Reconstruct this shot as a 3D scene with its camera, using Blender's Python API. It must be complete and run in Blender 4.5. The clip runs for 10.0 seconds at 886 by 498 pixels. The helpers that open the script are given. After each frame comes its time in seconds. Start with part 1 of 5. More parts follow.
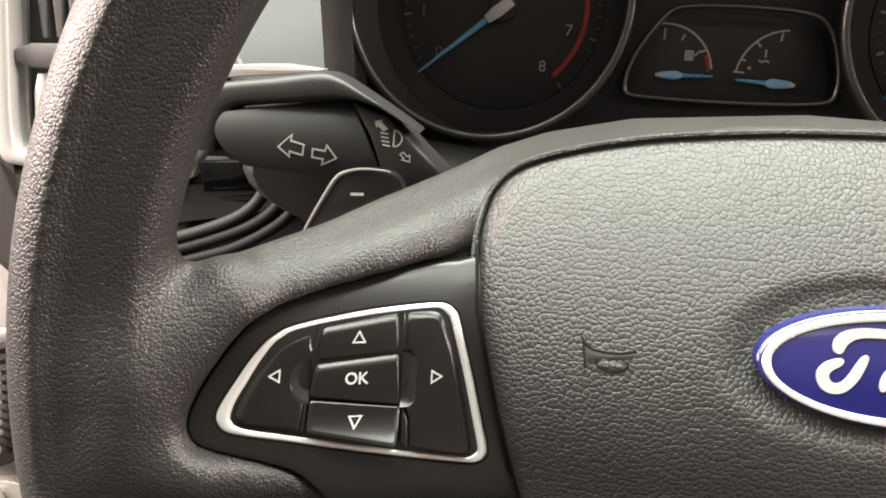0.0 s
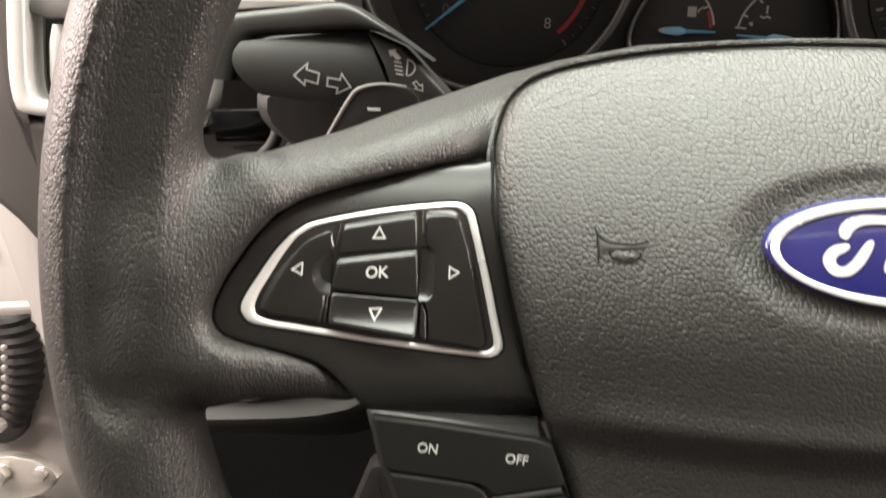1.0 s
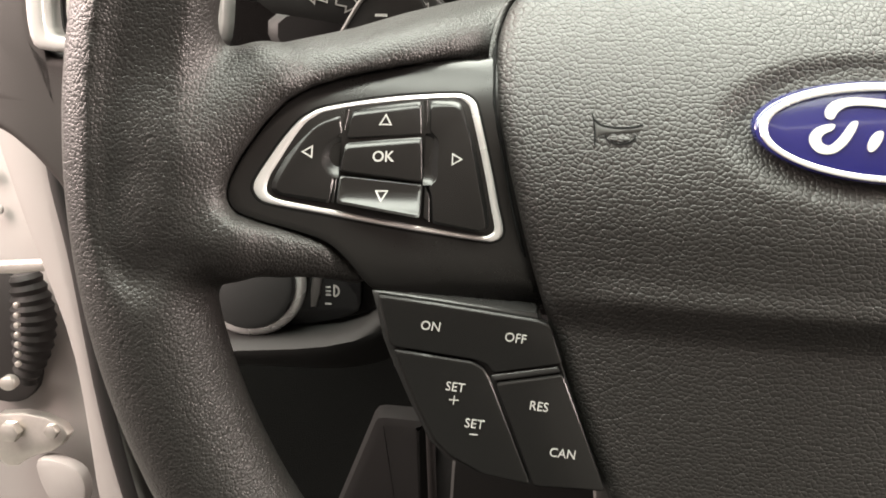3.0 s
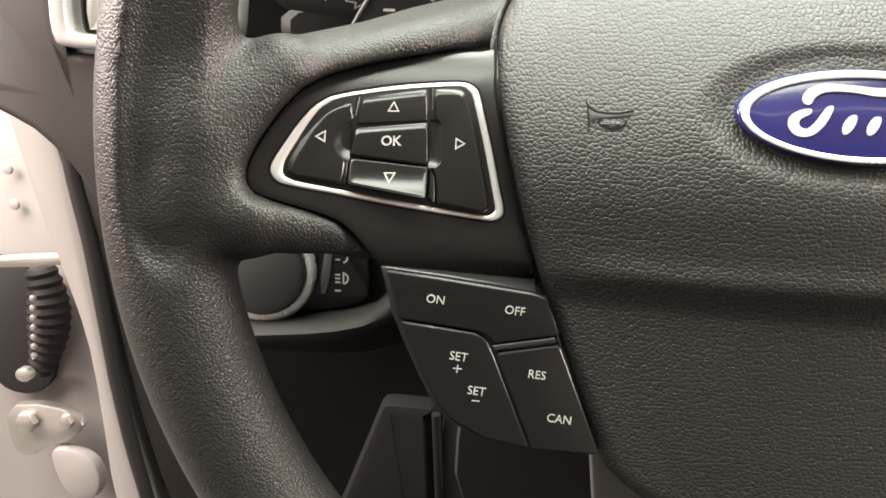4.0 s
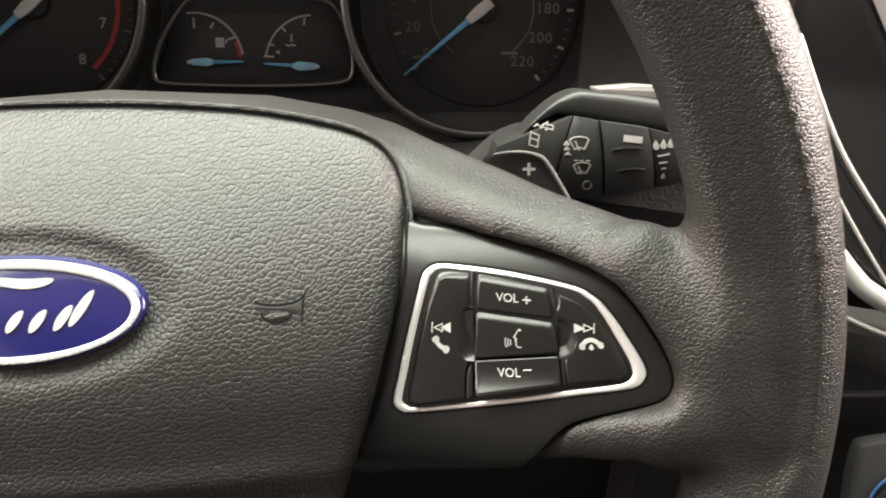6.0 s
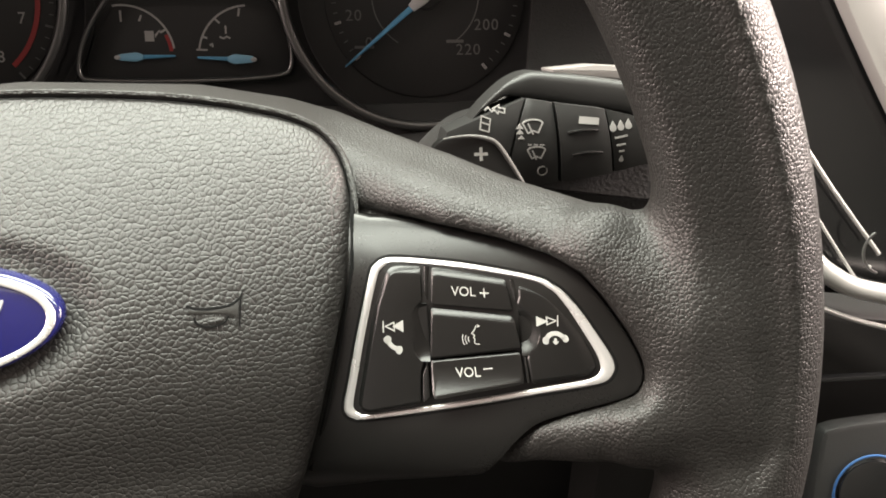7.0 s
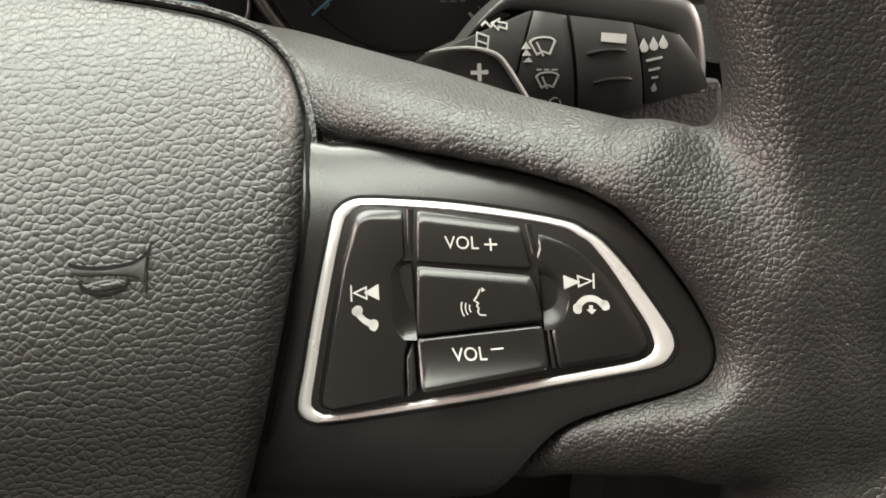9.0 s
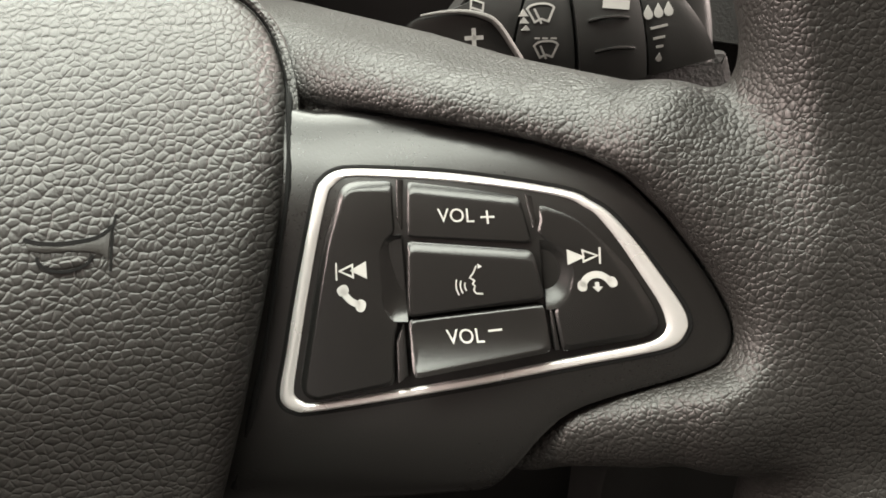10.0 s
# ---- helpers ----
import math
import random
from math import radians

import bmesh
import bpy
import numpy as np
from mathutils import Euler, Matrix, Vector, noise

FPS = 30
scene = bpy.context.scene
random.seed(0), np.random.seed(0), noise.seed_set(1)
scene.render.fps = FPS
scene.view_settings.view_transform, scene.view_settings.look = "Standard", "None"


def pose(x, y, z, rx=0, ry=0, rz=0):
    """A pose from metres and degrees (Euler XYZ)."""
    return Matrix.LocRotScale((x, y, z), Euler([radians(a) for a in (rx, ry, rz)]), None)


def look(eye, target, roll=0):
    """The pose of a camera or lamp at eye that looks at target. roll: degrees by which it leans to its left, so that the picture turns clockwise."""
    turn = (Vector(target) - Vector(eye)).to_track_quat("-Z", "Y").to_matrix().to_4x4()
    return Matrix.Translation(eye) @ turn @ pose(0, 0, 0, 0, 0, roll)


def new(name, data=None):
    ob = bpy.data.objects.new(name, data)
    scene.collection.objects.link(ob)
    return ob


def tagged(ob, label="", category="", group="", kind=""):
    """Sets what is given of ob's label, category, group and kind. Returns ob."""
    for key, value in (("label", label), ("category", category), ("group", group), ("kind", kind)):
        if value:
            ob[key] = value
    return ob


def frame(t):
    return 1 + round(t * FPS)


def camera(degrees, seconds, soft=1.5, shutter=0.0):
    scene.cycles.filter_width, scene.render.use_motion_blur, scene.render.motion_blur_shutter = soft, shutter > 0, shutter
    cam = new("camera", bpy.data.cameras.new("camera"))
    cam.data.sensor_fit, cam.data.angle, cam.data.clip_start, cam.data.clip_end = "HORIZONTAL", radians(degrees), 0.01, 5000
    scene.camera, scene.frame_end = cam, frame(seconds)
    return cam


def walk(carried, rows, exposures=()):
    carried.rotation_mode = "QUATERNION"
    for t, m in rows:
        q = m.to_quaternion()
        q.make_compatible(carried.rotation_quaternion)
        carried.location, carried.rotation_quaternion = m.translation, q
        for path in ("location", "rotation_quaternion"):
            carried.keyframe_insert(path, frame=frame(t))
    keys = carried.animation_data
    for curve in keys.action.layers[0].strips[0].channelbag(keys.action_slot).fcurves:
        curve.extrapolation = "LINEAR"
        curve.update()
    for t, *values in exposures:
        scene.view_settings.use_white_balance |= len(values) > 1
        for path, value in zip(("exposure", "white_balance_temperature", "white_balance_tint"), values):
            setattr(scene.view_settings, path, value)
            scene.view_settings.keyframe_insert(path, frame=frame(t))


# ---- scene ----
cam = camera(53.96, 10.0, soft=1.7, shutter=0.5)
PATH = [
    (0.0, -0.0803, -0.1382, 0.8167, 56.68, 0.93, 4.61),
    (0.5, -0.0852, -0.1392, 0.8100, 56.79, 0.87, 4.49),
    (1.0, -0.0836, -0.1565, 0.7997, 57.06, 0.90, 4.44),
    (1.5, -0.0813, -0.1675, 0.7923, 56.44, 0.98, 4.53),
    (2.0, -0.0825, -0.1679, 0.7921, 56.34, 1.06, 4.76),
    (2.5, -0.0817, -0.1705, 0.7882, 56.41, 0.94, 4.81),
    (2.7, -0.0818, -0.1724, 0.7835, 56.51, 0.85, 4.86),
    (3.8, -0.0792, -0.1927, 0.7854, 56.89, 1.06, 5.30),
    (4.0, -0.0793, -0.1930, 0.7866, 56.76, 1.09, 5.35),
    (4.5, -0.0573, -0.1896, 0.7921, 56.43, 0.81, 5.88),
    (4.7, -0.0260, -0.1861, 0.7967, 56.77, 0.95, 6.05),
    (5.0, 0.0295, -0.1776, 0.8019, 56.86, 1.09, 6.15),
    (5.3, 0.0679, -0.1687, 0.8082, 57.14, 0.88, 3.84),
    (5.5, 0.0793, -0.1653, 0.8136, 56.78, 0.91, 1.78),
    (5.8, 0.0883, -0.1578, 0.8136, 56.71, 0.98, -0.89),
    (6.0, 0.0901, -0.1553, 0.8148, 56.67, 0.91, -2.25),
    (6.2, 0.0902, -0.1533, 0.8160, 56.58, 0.81, -3.57),
    (7.3, 0.0908, -0.1393, 0.7987, 56.70, 0.79, -6.26),
    (7.5, 0.0898, -0.1362, 0.7955, 56.67, 0.76, -6.37),
    (8.0, 0.0863, -0.1222, 0.7836, 56.58, 0.62, -6.78),
    (8.5, 0.0900, -0.1116, 0.7744, 56.67, 0.57, -7.18),
    (9.0, 0.0925, -0.1055, 0.7673, 56.75, 0.54, -7.49),
    (9.5, 0.0951, -0.1006, 0.7613, 56.57, 0.64, -7.71),
    (10.0, 0.0937, -0.0983, 0.7586, 56.50, 0.67, -7.96),
]
walk(cam, [(t, pose(x, y, z, rx, ry, rz)) for t, x, y, z, rx, ry, rz in PATH], [(0.0, 1.08), (4.2, 1.08), (5.6, 1.02), (7.5, 0.97), (10.0, 0.91)])

# ---------------- light: a bright hall outside, seen through the car's openings ----------------
world = bpy.data.worlds.new("hall_light")
scene.world = world
world.use_nodes = True
wn = world.node_tree.nodes
wn["Background"].inputs[0].default_value = (1.0, 0.84, 0.77, 1)
wn["Background"].inputs[1].default_value = 0.33


def area_lamp(name, eye, target, sx, sy, power, colour):
    d = bpy.data.lights.new(name, "AREA")
    d.shape, d.size, d.size_y, d.energy, d.color = "RECTANGLE", sx, sy, power, colour
    ob = new(name, d)
    ob.matrix_world = look(eye, target)
    return ob


area_lamp("windscreen_light", (-0.10, 0.44, 1.84), (0.0, 0.0, 0.7), 2.0, 1.24, 78, (0.96, 1.0, 0.88))
area_lamp("left_door_light", (-0.92, 0.12, 1.04), (-0.10, 0.0, 0.66), 0.5, 0.5, 15, (1.0, 0.81, 0.74))
area_lamp("right_window_light", (1.28, 0.22, 1.04), (0.05, 0.0, 0.66), 0.8, 0.5, 38, (1.0, 0.84, 0.77))

# ---------------- materials ----------------
def material(name, colour, rough, metal=0.0, spec=0.5, grain=0.0, grain_size=0.001, bump=0.0, vary=0.12, coat=0.0, rough_vary=0.08):
    """Painted or moulded surface with two scales of variation in colour and gloss and a fine relief."""
    m = bpy.data.materials.new(name)
    m.use_nodes = True
    nt = m.node_tree
    n, l = nt.nodes, nt.links
    b = n["Principled BSDF"]
    tc = n.new("ShaderNodeTexCoord")
    big = n.new("ShaderNodeTexNoise")
    big.inputs["Scale"].default_value, big.inputs["Detail"].default_value = 28, 3
    fine = n.new("ShaderNodeTexNoise")
    fine.inputs["Scale"].default_value, fine.inputs["Detail"].default_value = 1.0 / grain_size, 4
    l.new(tc.outputs["Object"], big.inputs["Vector"])
    l.new(tc.outputs["Object"], fine.inputs["Vector"])
    mix = n.new("ShaderNodeMix")
    mix.data_type = "RGBA"
    mix.inputs["A"].default_value = (*[c * (1 - vary) for c in colour], 1)
    mix.inputs["B"].default_value = (*[min(1, c * (1 + vary)) for c in colour], 1)
    add = n.new("ShaderNodeMath")
    add.operation = "MULTIPLY_ADD"
    add.inputs[1].default_value, add.inputs[2].default_value = 0.6, 0.0
    l.new(big.outputs["Fac"], add.inputs[0])
    add2 = n.new("ShaderNodeMath")
    add2.operation = "MULTIPLY_ADD"
    add2.inputs[1].default_value = 0.4
    l.new(fine.outputs["Fac"], add2.inputs[0])
    l.new(add.outputs[0], add2.inputs[2])
    l.new(add2.outputs[0], mix.inputs["Factor"])
    l.new(mix.outputs["Result"], b.inputs["Base Color"])
    r = n.new("ShaderNodeMapRange")
    r.inputs["To Min"].default_value, r.inputs["To Max"].default_value = rough - rough_vary, rough + rough_vary
    l.new(add2.outputs[0], r.inputs["Value"])
    l.new(r.outputs["Result"], b.inputs["Roughness"])
    b.inputs["Metallic"].default_value, b.inputs["Specular IOR Level"].default_value = metal, spec
    b.inputs["Coat Weight"].default_value = coat
    b.inputs["Coat Roughness"].default_value = 0.08
    if bump:
        bp = n.new("ShaderNodeBump")
        bp.inputs["Distance"].default_value, bp.inputs["Strength"].default_value = bump, 1.0
        l.new(fine.outputs["Fac"], bp.inputs["Height"])
        l.new(bp.outputs["Normal"], b.inputs["Normal"])
    return m


def leather(name, colour, rough, cell, depth, spec=0.5, stretch=(1, 1, 1), crease=0.35, face_on=False, groove=0.19):
    """Moulded leather grain: pebbles of the given cell size with valleys between them, and fine wrinkles."""
    m = bpy.data.materials.new(name)
    m.use_nodes = True
    nt = m.node_tree
    n, l = nt.nodes, nt.links
    b = n["Principled BSDF"]
    tc = n.new("ShaderNodeTexCoord")
    mp = n.new("ShaderNodeMapping")
    mp.inputs["Scale"].default_value = stretch
    l.new(tc.outputs["Object"], mp.inputs["Vector"])
    warp = n.new("ShaderNodeTexNoise")
    warp.inputs["Scale"].default_value, warp.inputs["Detail"].default_value = 0.45 / cell, 2
    l.new(mp.outputs["Vector"], warp.inputs["Vector"])
    off = n.new("ShaderNodeVectorMath")
    off.operation = "MULTIPLY_ADD"
    off.inputs[1].default_value = (cell * 1.1,) * 3
    l.new(warp.outputs["Color"], off.inputs[0])
    l.new(mp.outputs["Vector"], off.inputs[2])
    v = n.new("ShaderNodeTexVoronoi")
    v.feature = "F1"
    v.inputs["Scale"].default_value, v.inputs["Randomness"].default_value = 1.0 / cell, 0.9
    l.new(off.outputs[0], v.inputs["Vector"])
    shape = n.new("ShaderNodeMath")
    shape.operation = "MULTIPLY"
    l.new(v.outputs["Distance"], shape.inputs[0])
    l.new(v.outputs["Distance"], shape.inputs[1])
    edge = n.new("ShaderNodeTexVoronoi")
    v.voronoi_dimensions = edge.voronoi_dimensions = "2D" if face_on else "3D"
    edge.feature = "DISTANCE_TO_EDGE"
    edge.inputs["Scale"].default_value, edge.inputs["Randomness"].default_value = 1.0 / cell, 0.9
    l.new(off.outputs[0], edge.inputs["Vector"])
    valley = n.new("ShaderNodeMapRange")
    valley.interpolation_type = "SMOOTHSTEP"
    valley.inputs["From Max"].default_value = 0.26
    valley.inputs["To Min"].default_value, valley.inputs["To Max"].default_value = groove, 0.0
    l.new(edge.outputs["Distance"], valley.inputs["Value"])
    deep = n.new("ShaderNodeMath")
    l.new(shape.outputs[0], deep.inputs[0])
    l.new(valley.outputs["Result"], deep.inputs[1])
    v2 = n.new("ShaderNodeTexNoise")
    v2.inputs["Scale"].default_value, v2.inputs["Detail"].default_value = 0.4 / cell, 1
    l.new(off.outputs[0], v2.inputs["Vector"])
    fine = n.new("ShaderNodeTexNoise")
    fine.inputs["Scale"].default_value, fine.inputs["Detail"].default_value = 4.0 / cell, 3
    l.new(tc.outputs["Object"], fine.inputs["Vector"])
    big = n.new("ShaderNodeTexNoise")
    big.inputs["Scale"].default_value, big.inputs["Detail"].default_value = 22, 3
    l.new(tc.outputs["Object"], big.inputs["Vector"])
    s1 = n.new("ShaderNodeMath")
    s1.operation = "MULTIPLY_ADD"
    s1.inputs[1].default_value = crease
    l.new(v2.outputs["Fac"], s1.inputs[0])
    l.new(deep.outputs[0], s1.inputs[2])
    s2 = n.new("ShaderNodeMath")
    s2.operation = "MULTIPLY_ADD"
    s2.inputs[1].default_value = 0.10
    l.new(fine.outputs["Fac"], s2.inputs[0])
    l.new(s1.outputs[0], s2.inputs[2])
    bp = n.new("ShaderNodeBump")
    bp.inputs["Distance"].default_value, bp.inputs["Strength"].default_value = depth, 1.0
    bp.invert = True
    l.new(s2.outputs[0], bp.inputs["Height"])
    l.new(bp.outputs["Normal"], b.inputs["Normal"])
    mix = n.new("ShaderNodeMix")
    mix.data_type = "RGBA"
    mix.inputs["A"].default_value = (*[c * 0.86 for c in colour], 1)
    mix.inputs["B"].default_value = (*[c * 1.14 for c in colour], 1)
    l.new(big.outputs["Fac"], mix.inputs["Factor"])
    l.new(mix.outputs["Result"], b.inputs["Base Color"])
    r = n.new("ShaderNodeMapRange")
    r.inputs["To Min"].default_value, r.inputs["To Max"].default_value = rough - 0.07, rough + 0.07
    l.new(big.outputs["Fac"], r.inputs["Value"])
    l.new(r.outputs["Result"], b.inputs["Roughness"])
    b.inputs["Specular IOR Level"].default_value = spec
    return m


PAD = leather("pad_grain", (0.021, 0.0198, 0.0184), 0.44, 0.00106, 0.00017, stretch=(0.9, 1.05, 1), crease=0.3, face_on=True, groove=0.34)
RIM = leather("rim_grain", (0.020, 0.0188, 0.0175), 0.42, 0.00080, 0.00013, spec=0.5, crease=0.45, groove=0.34)
SATIN = material("satin_black_plastic", (0.010, 0.0095, 0.0090), 0.29, grain_size=0.0004, bump=0.00002)
KEY = material("key_black_plastic", (0.008, 0.0078, 0.0075), 0.23, grain_size=0.0003, bump=0.000012)
KEY_EDGE = material("glossy_key_edge", (0.026, 0.0255, 0.025), 0.22, grain_size=0.0003)
SMOOTH_PAD = material("smooth_moulded_plastic", (0.024, 0.0228, 0.0210), 0.42, grain_size=0.0006, bump=0.00003)
GROOVE = material("black_gap_rubber", (0.008, 0.008, 0.008), 0.7, spec=0.1)
CHROME = material("satin_chrome", (0.82, 0.81, 0.80), 0.27, metal=0.6, vary=0.03, grain_size=0.02, rough_vary=0.03)
BADGE_SILVER = material("badge_silver", (0.68, 0.675, 0.67), 0.26, metal=0.6, vary=0.03)
WHITE = material("white_key_print", (0.40, 0.395, 0.38), 0.55, vary=0.04)
STALK_PRINT = material("stalk_print_grey", (0.25, 0.245, 0.235), 0.55, vary=0.04)
BLUE = material("badge_blue_enamel", (0.007, 0.008, 0.085), 0.16, coat=1.0, vary=0.08)
SHROUD = material("column_grain_plastic", (0.013, 0.0127, 0.0122), 0.62, spec=0.25, grain_size=0.0006, bump=0.00006)
DARK = material("dark_dash_plastic", (0.022, 0.022, 0.022), 0.5, grain_size=0.0007, bump=0.00007)
DASH = material("dash_grain_plastic", (0.075, 0.073, 0.070), 0.55, grain_size=0.0011, bump=0.00025)
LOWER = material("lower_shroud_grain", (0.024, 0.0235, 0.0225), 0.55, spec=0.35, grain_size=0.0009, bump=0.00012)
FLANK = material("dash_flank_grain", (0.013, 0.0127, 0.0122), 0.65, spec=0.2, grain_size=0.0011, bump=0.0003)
STALK = material("stalk_black_plastic", (0.016, 0.0158, 0.0152), 0.45, spec=0.4, grain_size=0.0004, bump=0.00002)
DASH_END = material("dash_end_soft_plastic", (0.034, 0.030, 0.028), 0.6, spec=0.35, grain_size=0.0006, bump=0.00006)
PIANO = material("gloss_black_trim", (0.007, 0.007, 0.0075), 0.18, coat=0.2, vary=0.05)
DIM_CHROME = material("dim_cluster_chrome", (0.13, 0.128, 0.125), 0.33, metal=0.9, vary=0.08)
SILVER = material("silver_paint_trim", (0.50, 0.485, 0.47), 0.36, metal=0.45, vary=0.05)
SILVER_GREY = material("satin_grey_trim", (0.13, 0.125, 0.12), 0.42, metal=0.3, vary=0.05)
DIAL = material("dial_face_charcoal", (0.017, 0.0166, 0.0162), 0.6, vary=0.15)
DIAL_DARK = material("dial_face_black", (0.013, 0.013, 0.013), 0.55)
NEEDLE = material("needle_blue", (0.085, 0.28, 0.46), 0.4, vary=0.06)
NEEDLE_TIP = material("needle_tip_pale_blue", (0.20, 0.42, 0.58), 0.4, vary=0.06)
NEEDLE_CAP = material("needle_cap_grey", (0.42, 0.42, 0.42), 0.3)
PRINT = material("dial_print_grey", (0.36, 0.35, 0.34), 0.6, vary=0.05)
PRINT_DIM = material("dial_print_dim", (0.12, 0.118, 0.115), 0.6, vary=0.05)
RED = material("dial_print_red", (0.30, 0.022, 0.022), 0.55)
BODY = material("pale_body_paint", (0.26, 0.244, 0.235), 0.3, coat=0.7, vary=0.04)
SEAL = material("door_seal_rubber", (0.014, 0.0125, 0.012), 0.65, spec=0.3, bump=0.0001)
TRIM = material("grey_door_trim", (0.085, 0.078, 0.076), 0.55, grain_size=0.0009, bump=0.0001)
ZINC = material("zinc_plated_steel", (0.62, 0.59, 0.55), 0.34, metal=0.9, vary=0.2, grain_size=0.003)
CARPET = material("dark_carpet", (0.008, 0.0078, 0.0075), 0.95, spec=0.05, grain_size=0.0015, bump=0.0012, vary=0.3)
RUBBER = material("foot_rest_rubber", (0.011, 0.0108, 0.0105), 0.7, spec=0.2, grain_size=0.0009, bump=0.0001)
HEADLINER = material("headliner_fabric", (0.46, 0.43, 0.40), 0.9, bump=0.0003)
# Unseen seats: the darker driver side carries the occupant's shade in its colour.
SEAT_LIGHT = material("unseen_seat_grey", (0.10, 0.094, 0.088), 0.9, bump=0.0004)
SEAT = material("unseen_seat_dark", (0.035, 0.034, 0.033), 0.85, bump=0.0004)
PAINTFLOOR = material("hall_floor_concrete", (0.20, 0.19, 0.18), 0.6, grain_size=0.01, vary=0.15)
BLUE_RING = material("blue_ring_print", (0.03, 0.10, 0.26), 0.4)

# ---------------- building tools (lengths in millimetres in the wheel's frame) ----------------
TILT = 20.0
HUB = Matrix.Translation((0, 0, 0.70)) @ Matrix(((1, 0, 0, 0), (0, math.sin(radians(TILT)), -math.cos(radians(TILT)), 0),
                                                  (0, math.cos(radians(TILT)), math.sin(radians(TILT)), 0), (0, 0, 0, 1)))
WHEEL = HUB @ pose(-0.00068, 0, 0, 0, 0, -0.65)
DASHF = HUB @ pose(0, 0, 0, 0, 0, -2.2)


def thing(name, at, label, category, group="", kind=""):
    ob = new(name)
    ob.empty_display_size = 0.02
    ob.matrix_basis = at
    return tagged(ob, label, category, group, kind)


def part(name, bm, mat, parent, label="", smooth=True, sharp=40):
    me = bpy.data.meshes.new(name)
    bmesh.ops.recalc_face_normals(bm, faces=bm.faces)
    if smooth:
        for f in bm.faces:
            f.smooth = True
        for e in bm.edges:
            if len(e.link_faces) == 2 and e.calc_face_angle(0) > radians(sharp):
                e.smooth = False
    bm.to_mesh(me)
    bm.free()
    return part_mesh(name, me, mat, parent, label)


def part_mesh(name, me, mat, parent, label=""):
    me.materials.append(mat)
    ob = new(name, me)
    ob.parent = parent
    if label:
        ob["label"] = label
    return ob


def P(x, y, z):
    return Vector((x * 0.001, y * 0.001, z * 0.001))


def rounded(points, times=2):
    """Corner-cut outline."""
    pts = [Vector(p) for p in points]
    for _ in range(times):
        out = []
        for a, b in zip(pts, pts[1:] + pts[:1]):
            out += [a * 0.75 + b * 0.25, a * 0.25 + b * 0.75]
        pts = out
    return pts


def inset(pts, d):
    """Outline moved inwards by d (anticlockwise or clockwise)."""
    n = len(pts)
    area = sum(pts[i].x * pts[(i + 1) % n].y - pts[(i + 1) % n].x * pts[i].y for i in range(n))
    s = 1 if area > 0 else -1
    out = []
    for i in range(n):
        a, b, c = pts[i - 1], pts[i], pts[(i + 1) % n]
        t = (c - a)
        t = t.normalized() if t.length > 1e-9 else Vector((1, 0))
        out.append(b + Vector((-t.y, t.x)) * s * d)
    return out


def softened(q, r):
    """Coarse outline with its corners slightly rounded."""
    out = []
    n = len(q)
    for i in range(n):
        a, p, b = q[i - 1], q[i], q[(i + 1) % n]
        ra, rb = min(r, (a - p).length * 0.4), min(r, (b - p).length * 0.4)
        pa, pb = p + (a - p).normalized() * ra, p + (b - p).normalized() * rb
        out += [pa, (pa + pb + 2 * p) / 4, pb]
    return out


def flat(z):
    return lambda x, y: z


def prism(pts, base, depth, bevel=0.6, bm=None, rows=0, centre=None):
    """A block on an outline: its face lies at base(x, y), it goes depth back, its front edge is rounded by bevel."""
    bm = bm or bmesh.new()
    rings = []
    steps = ((0.0, depth), (0.0, bevel), (0.3 * bevel, 0.3 * bevel), (bevel, 0.0)) if bevel else ((0.0, depth), (0.0, 0.0))
    for ins, down in steps:
        q = inset(pts, ins) if ins else pts
        rings.append([bm.verts.new(P(p.x, p.y, base(p.x, p.y) - down)) for p in q])
    for r0, r1 in zip(rings, rings[1:]):
        for i in range(len(pts)):
            j = (i + 1) % len(pts)
            bm.faces.new((r0[i], r0[j], r1[j], r1[i]))
    bm.faces.new(list(reversed(rings[0])))
    if not rows:
        bm.faces.new(rings[-1])
        return bm
    edge = inset(pts, bevel) if bevel else pts
    c = Vector(centre) if centre else sum(edge, Vector((0, 0))) / len(edge)
    prev = rings[-1]
    for k in range(1, rows):
        ring = [bm.verts.new(P(q.x, q.y, base(q.x, q.y))) for q in [p.lerp(c, k / rows) for p in edge]]
        for i in range(len(pts)):
            j = (i + 1) % len(pts)
            bm.faces.new((prev[i], prev[j], ring[j], ring[i]))
        prev = ring
    tip = bm.verts.new(P(c.x, c.y, base(c.x, c.y)))
    for i in range(len(pts)):
        bm.faces.new((prev[i], prev[(i + 1) % len(pts)], tip))
    return bm


def frame_band(outer, inner, base, height, depth, bm=None):
    """A raised band between two outlines with the same count of points; rounded on top."""
    bm = bm or bmesh.new()
    n = len(outer)
    rows = []
    for f, h in ((0.0, -depth), (0.0, height * 0.5), (0.1, height * 0.85), (0.3, height), (0.7, height), (0.9, height * 0.85), (1.0, height * 0.5), (1.0, -depth)):
        row = []
        for a, b in zip(outer, inner):
            p = a.lerp(b, f)
            row.append(bm.verts.new(P(p.x, p.y, base(p.x, p.y) + h)))
        rows.append(row)
    for r0, r1 in zip(rows, rows[1:]):
        for i in range(n):
            bm.faces.new((r0[i], r0[(i + 1) % n], r1[(i + 1) % n], r1[i]))
    return bm


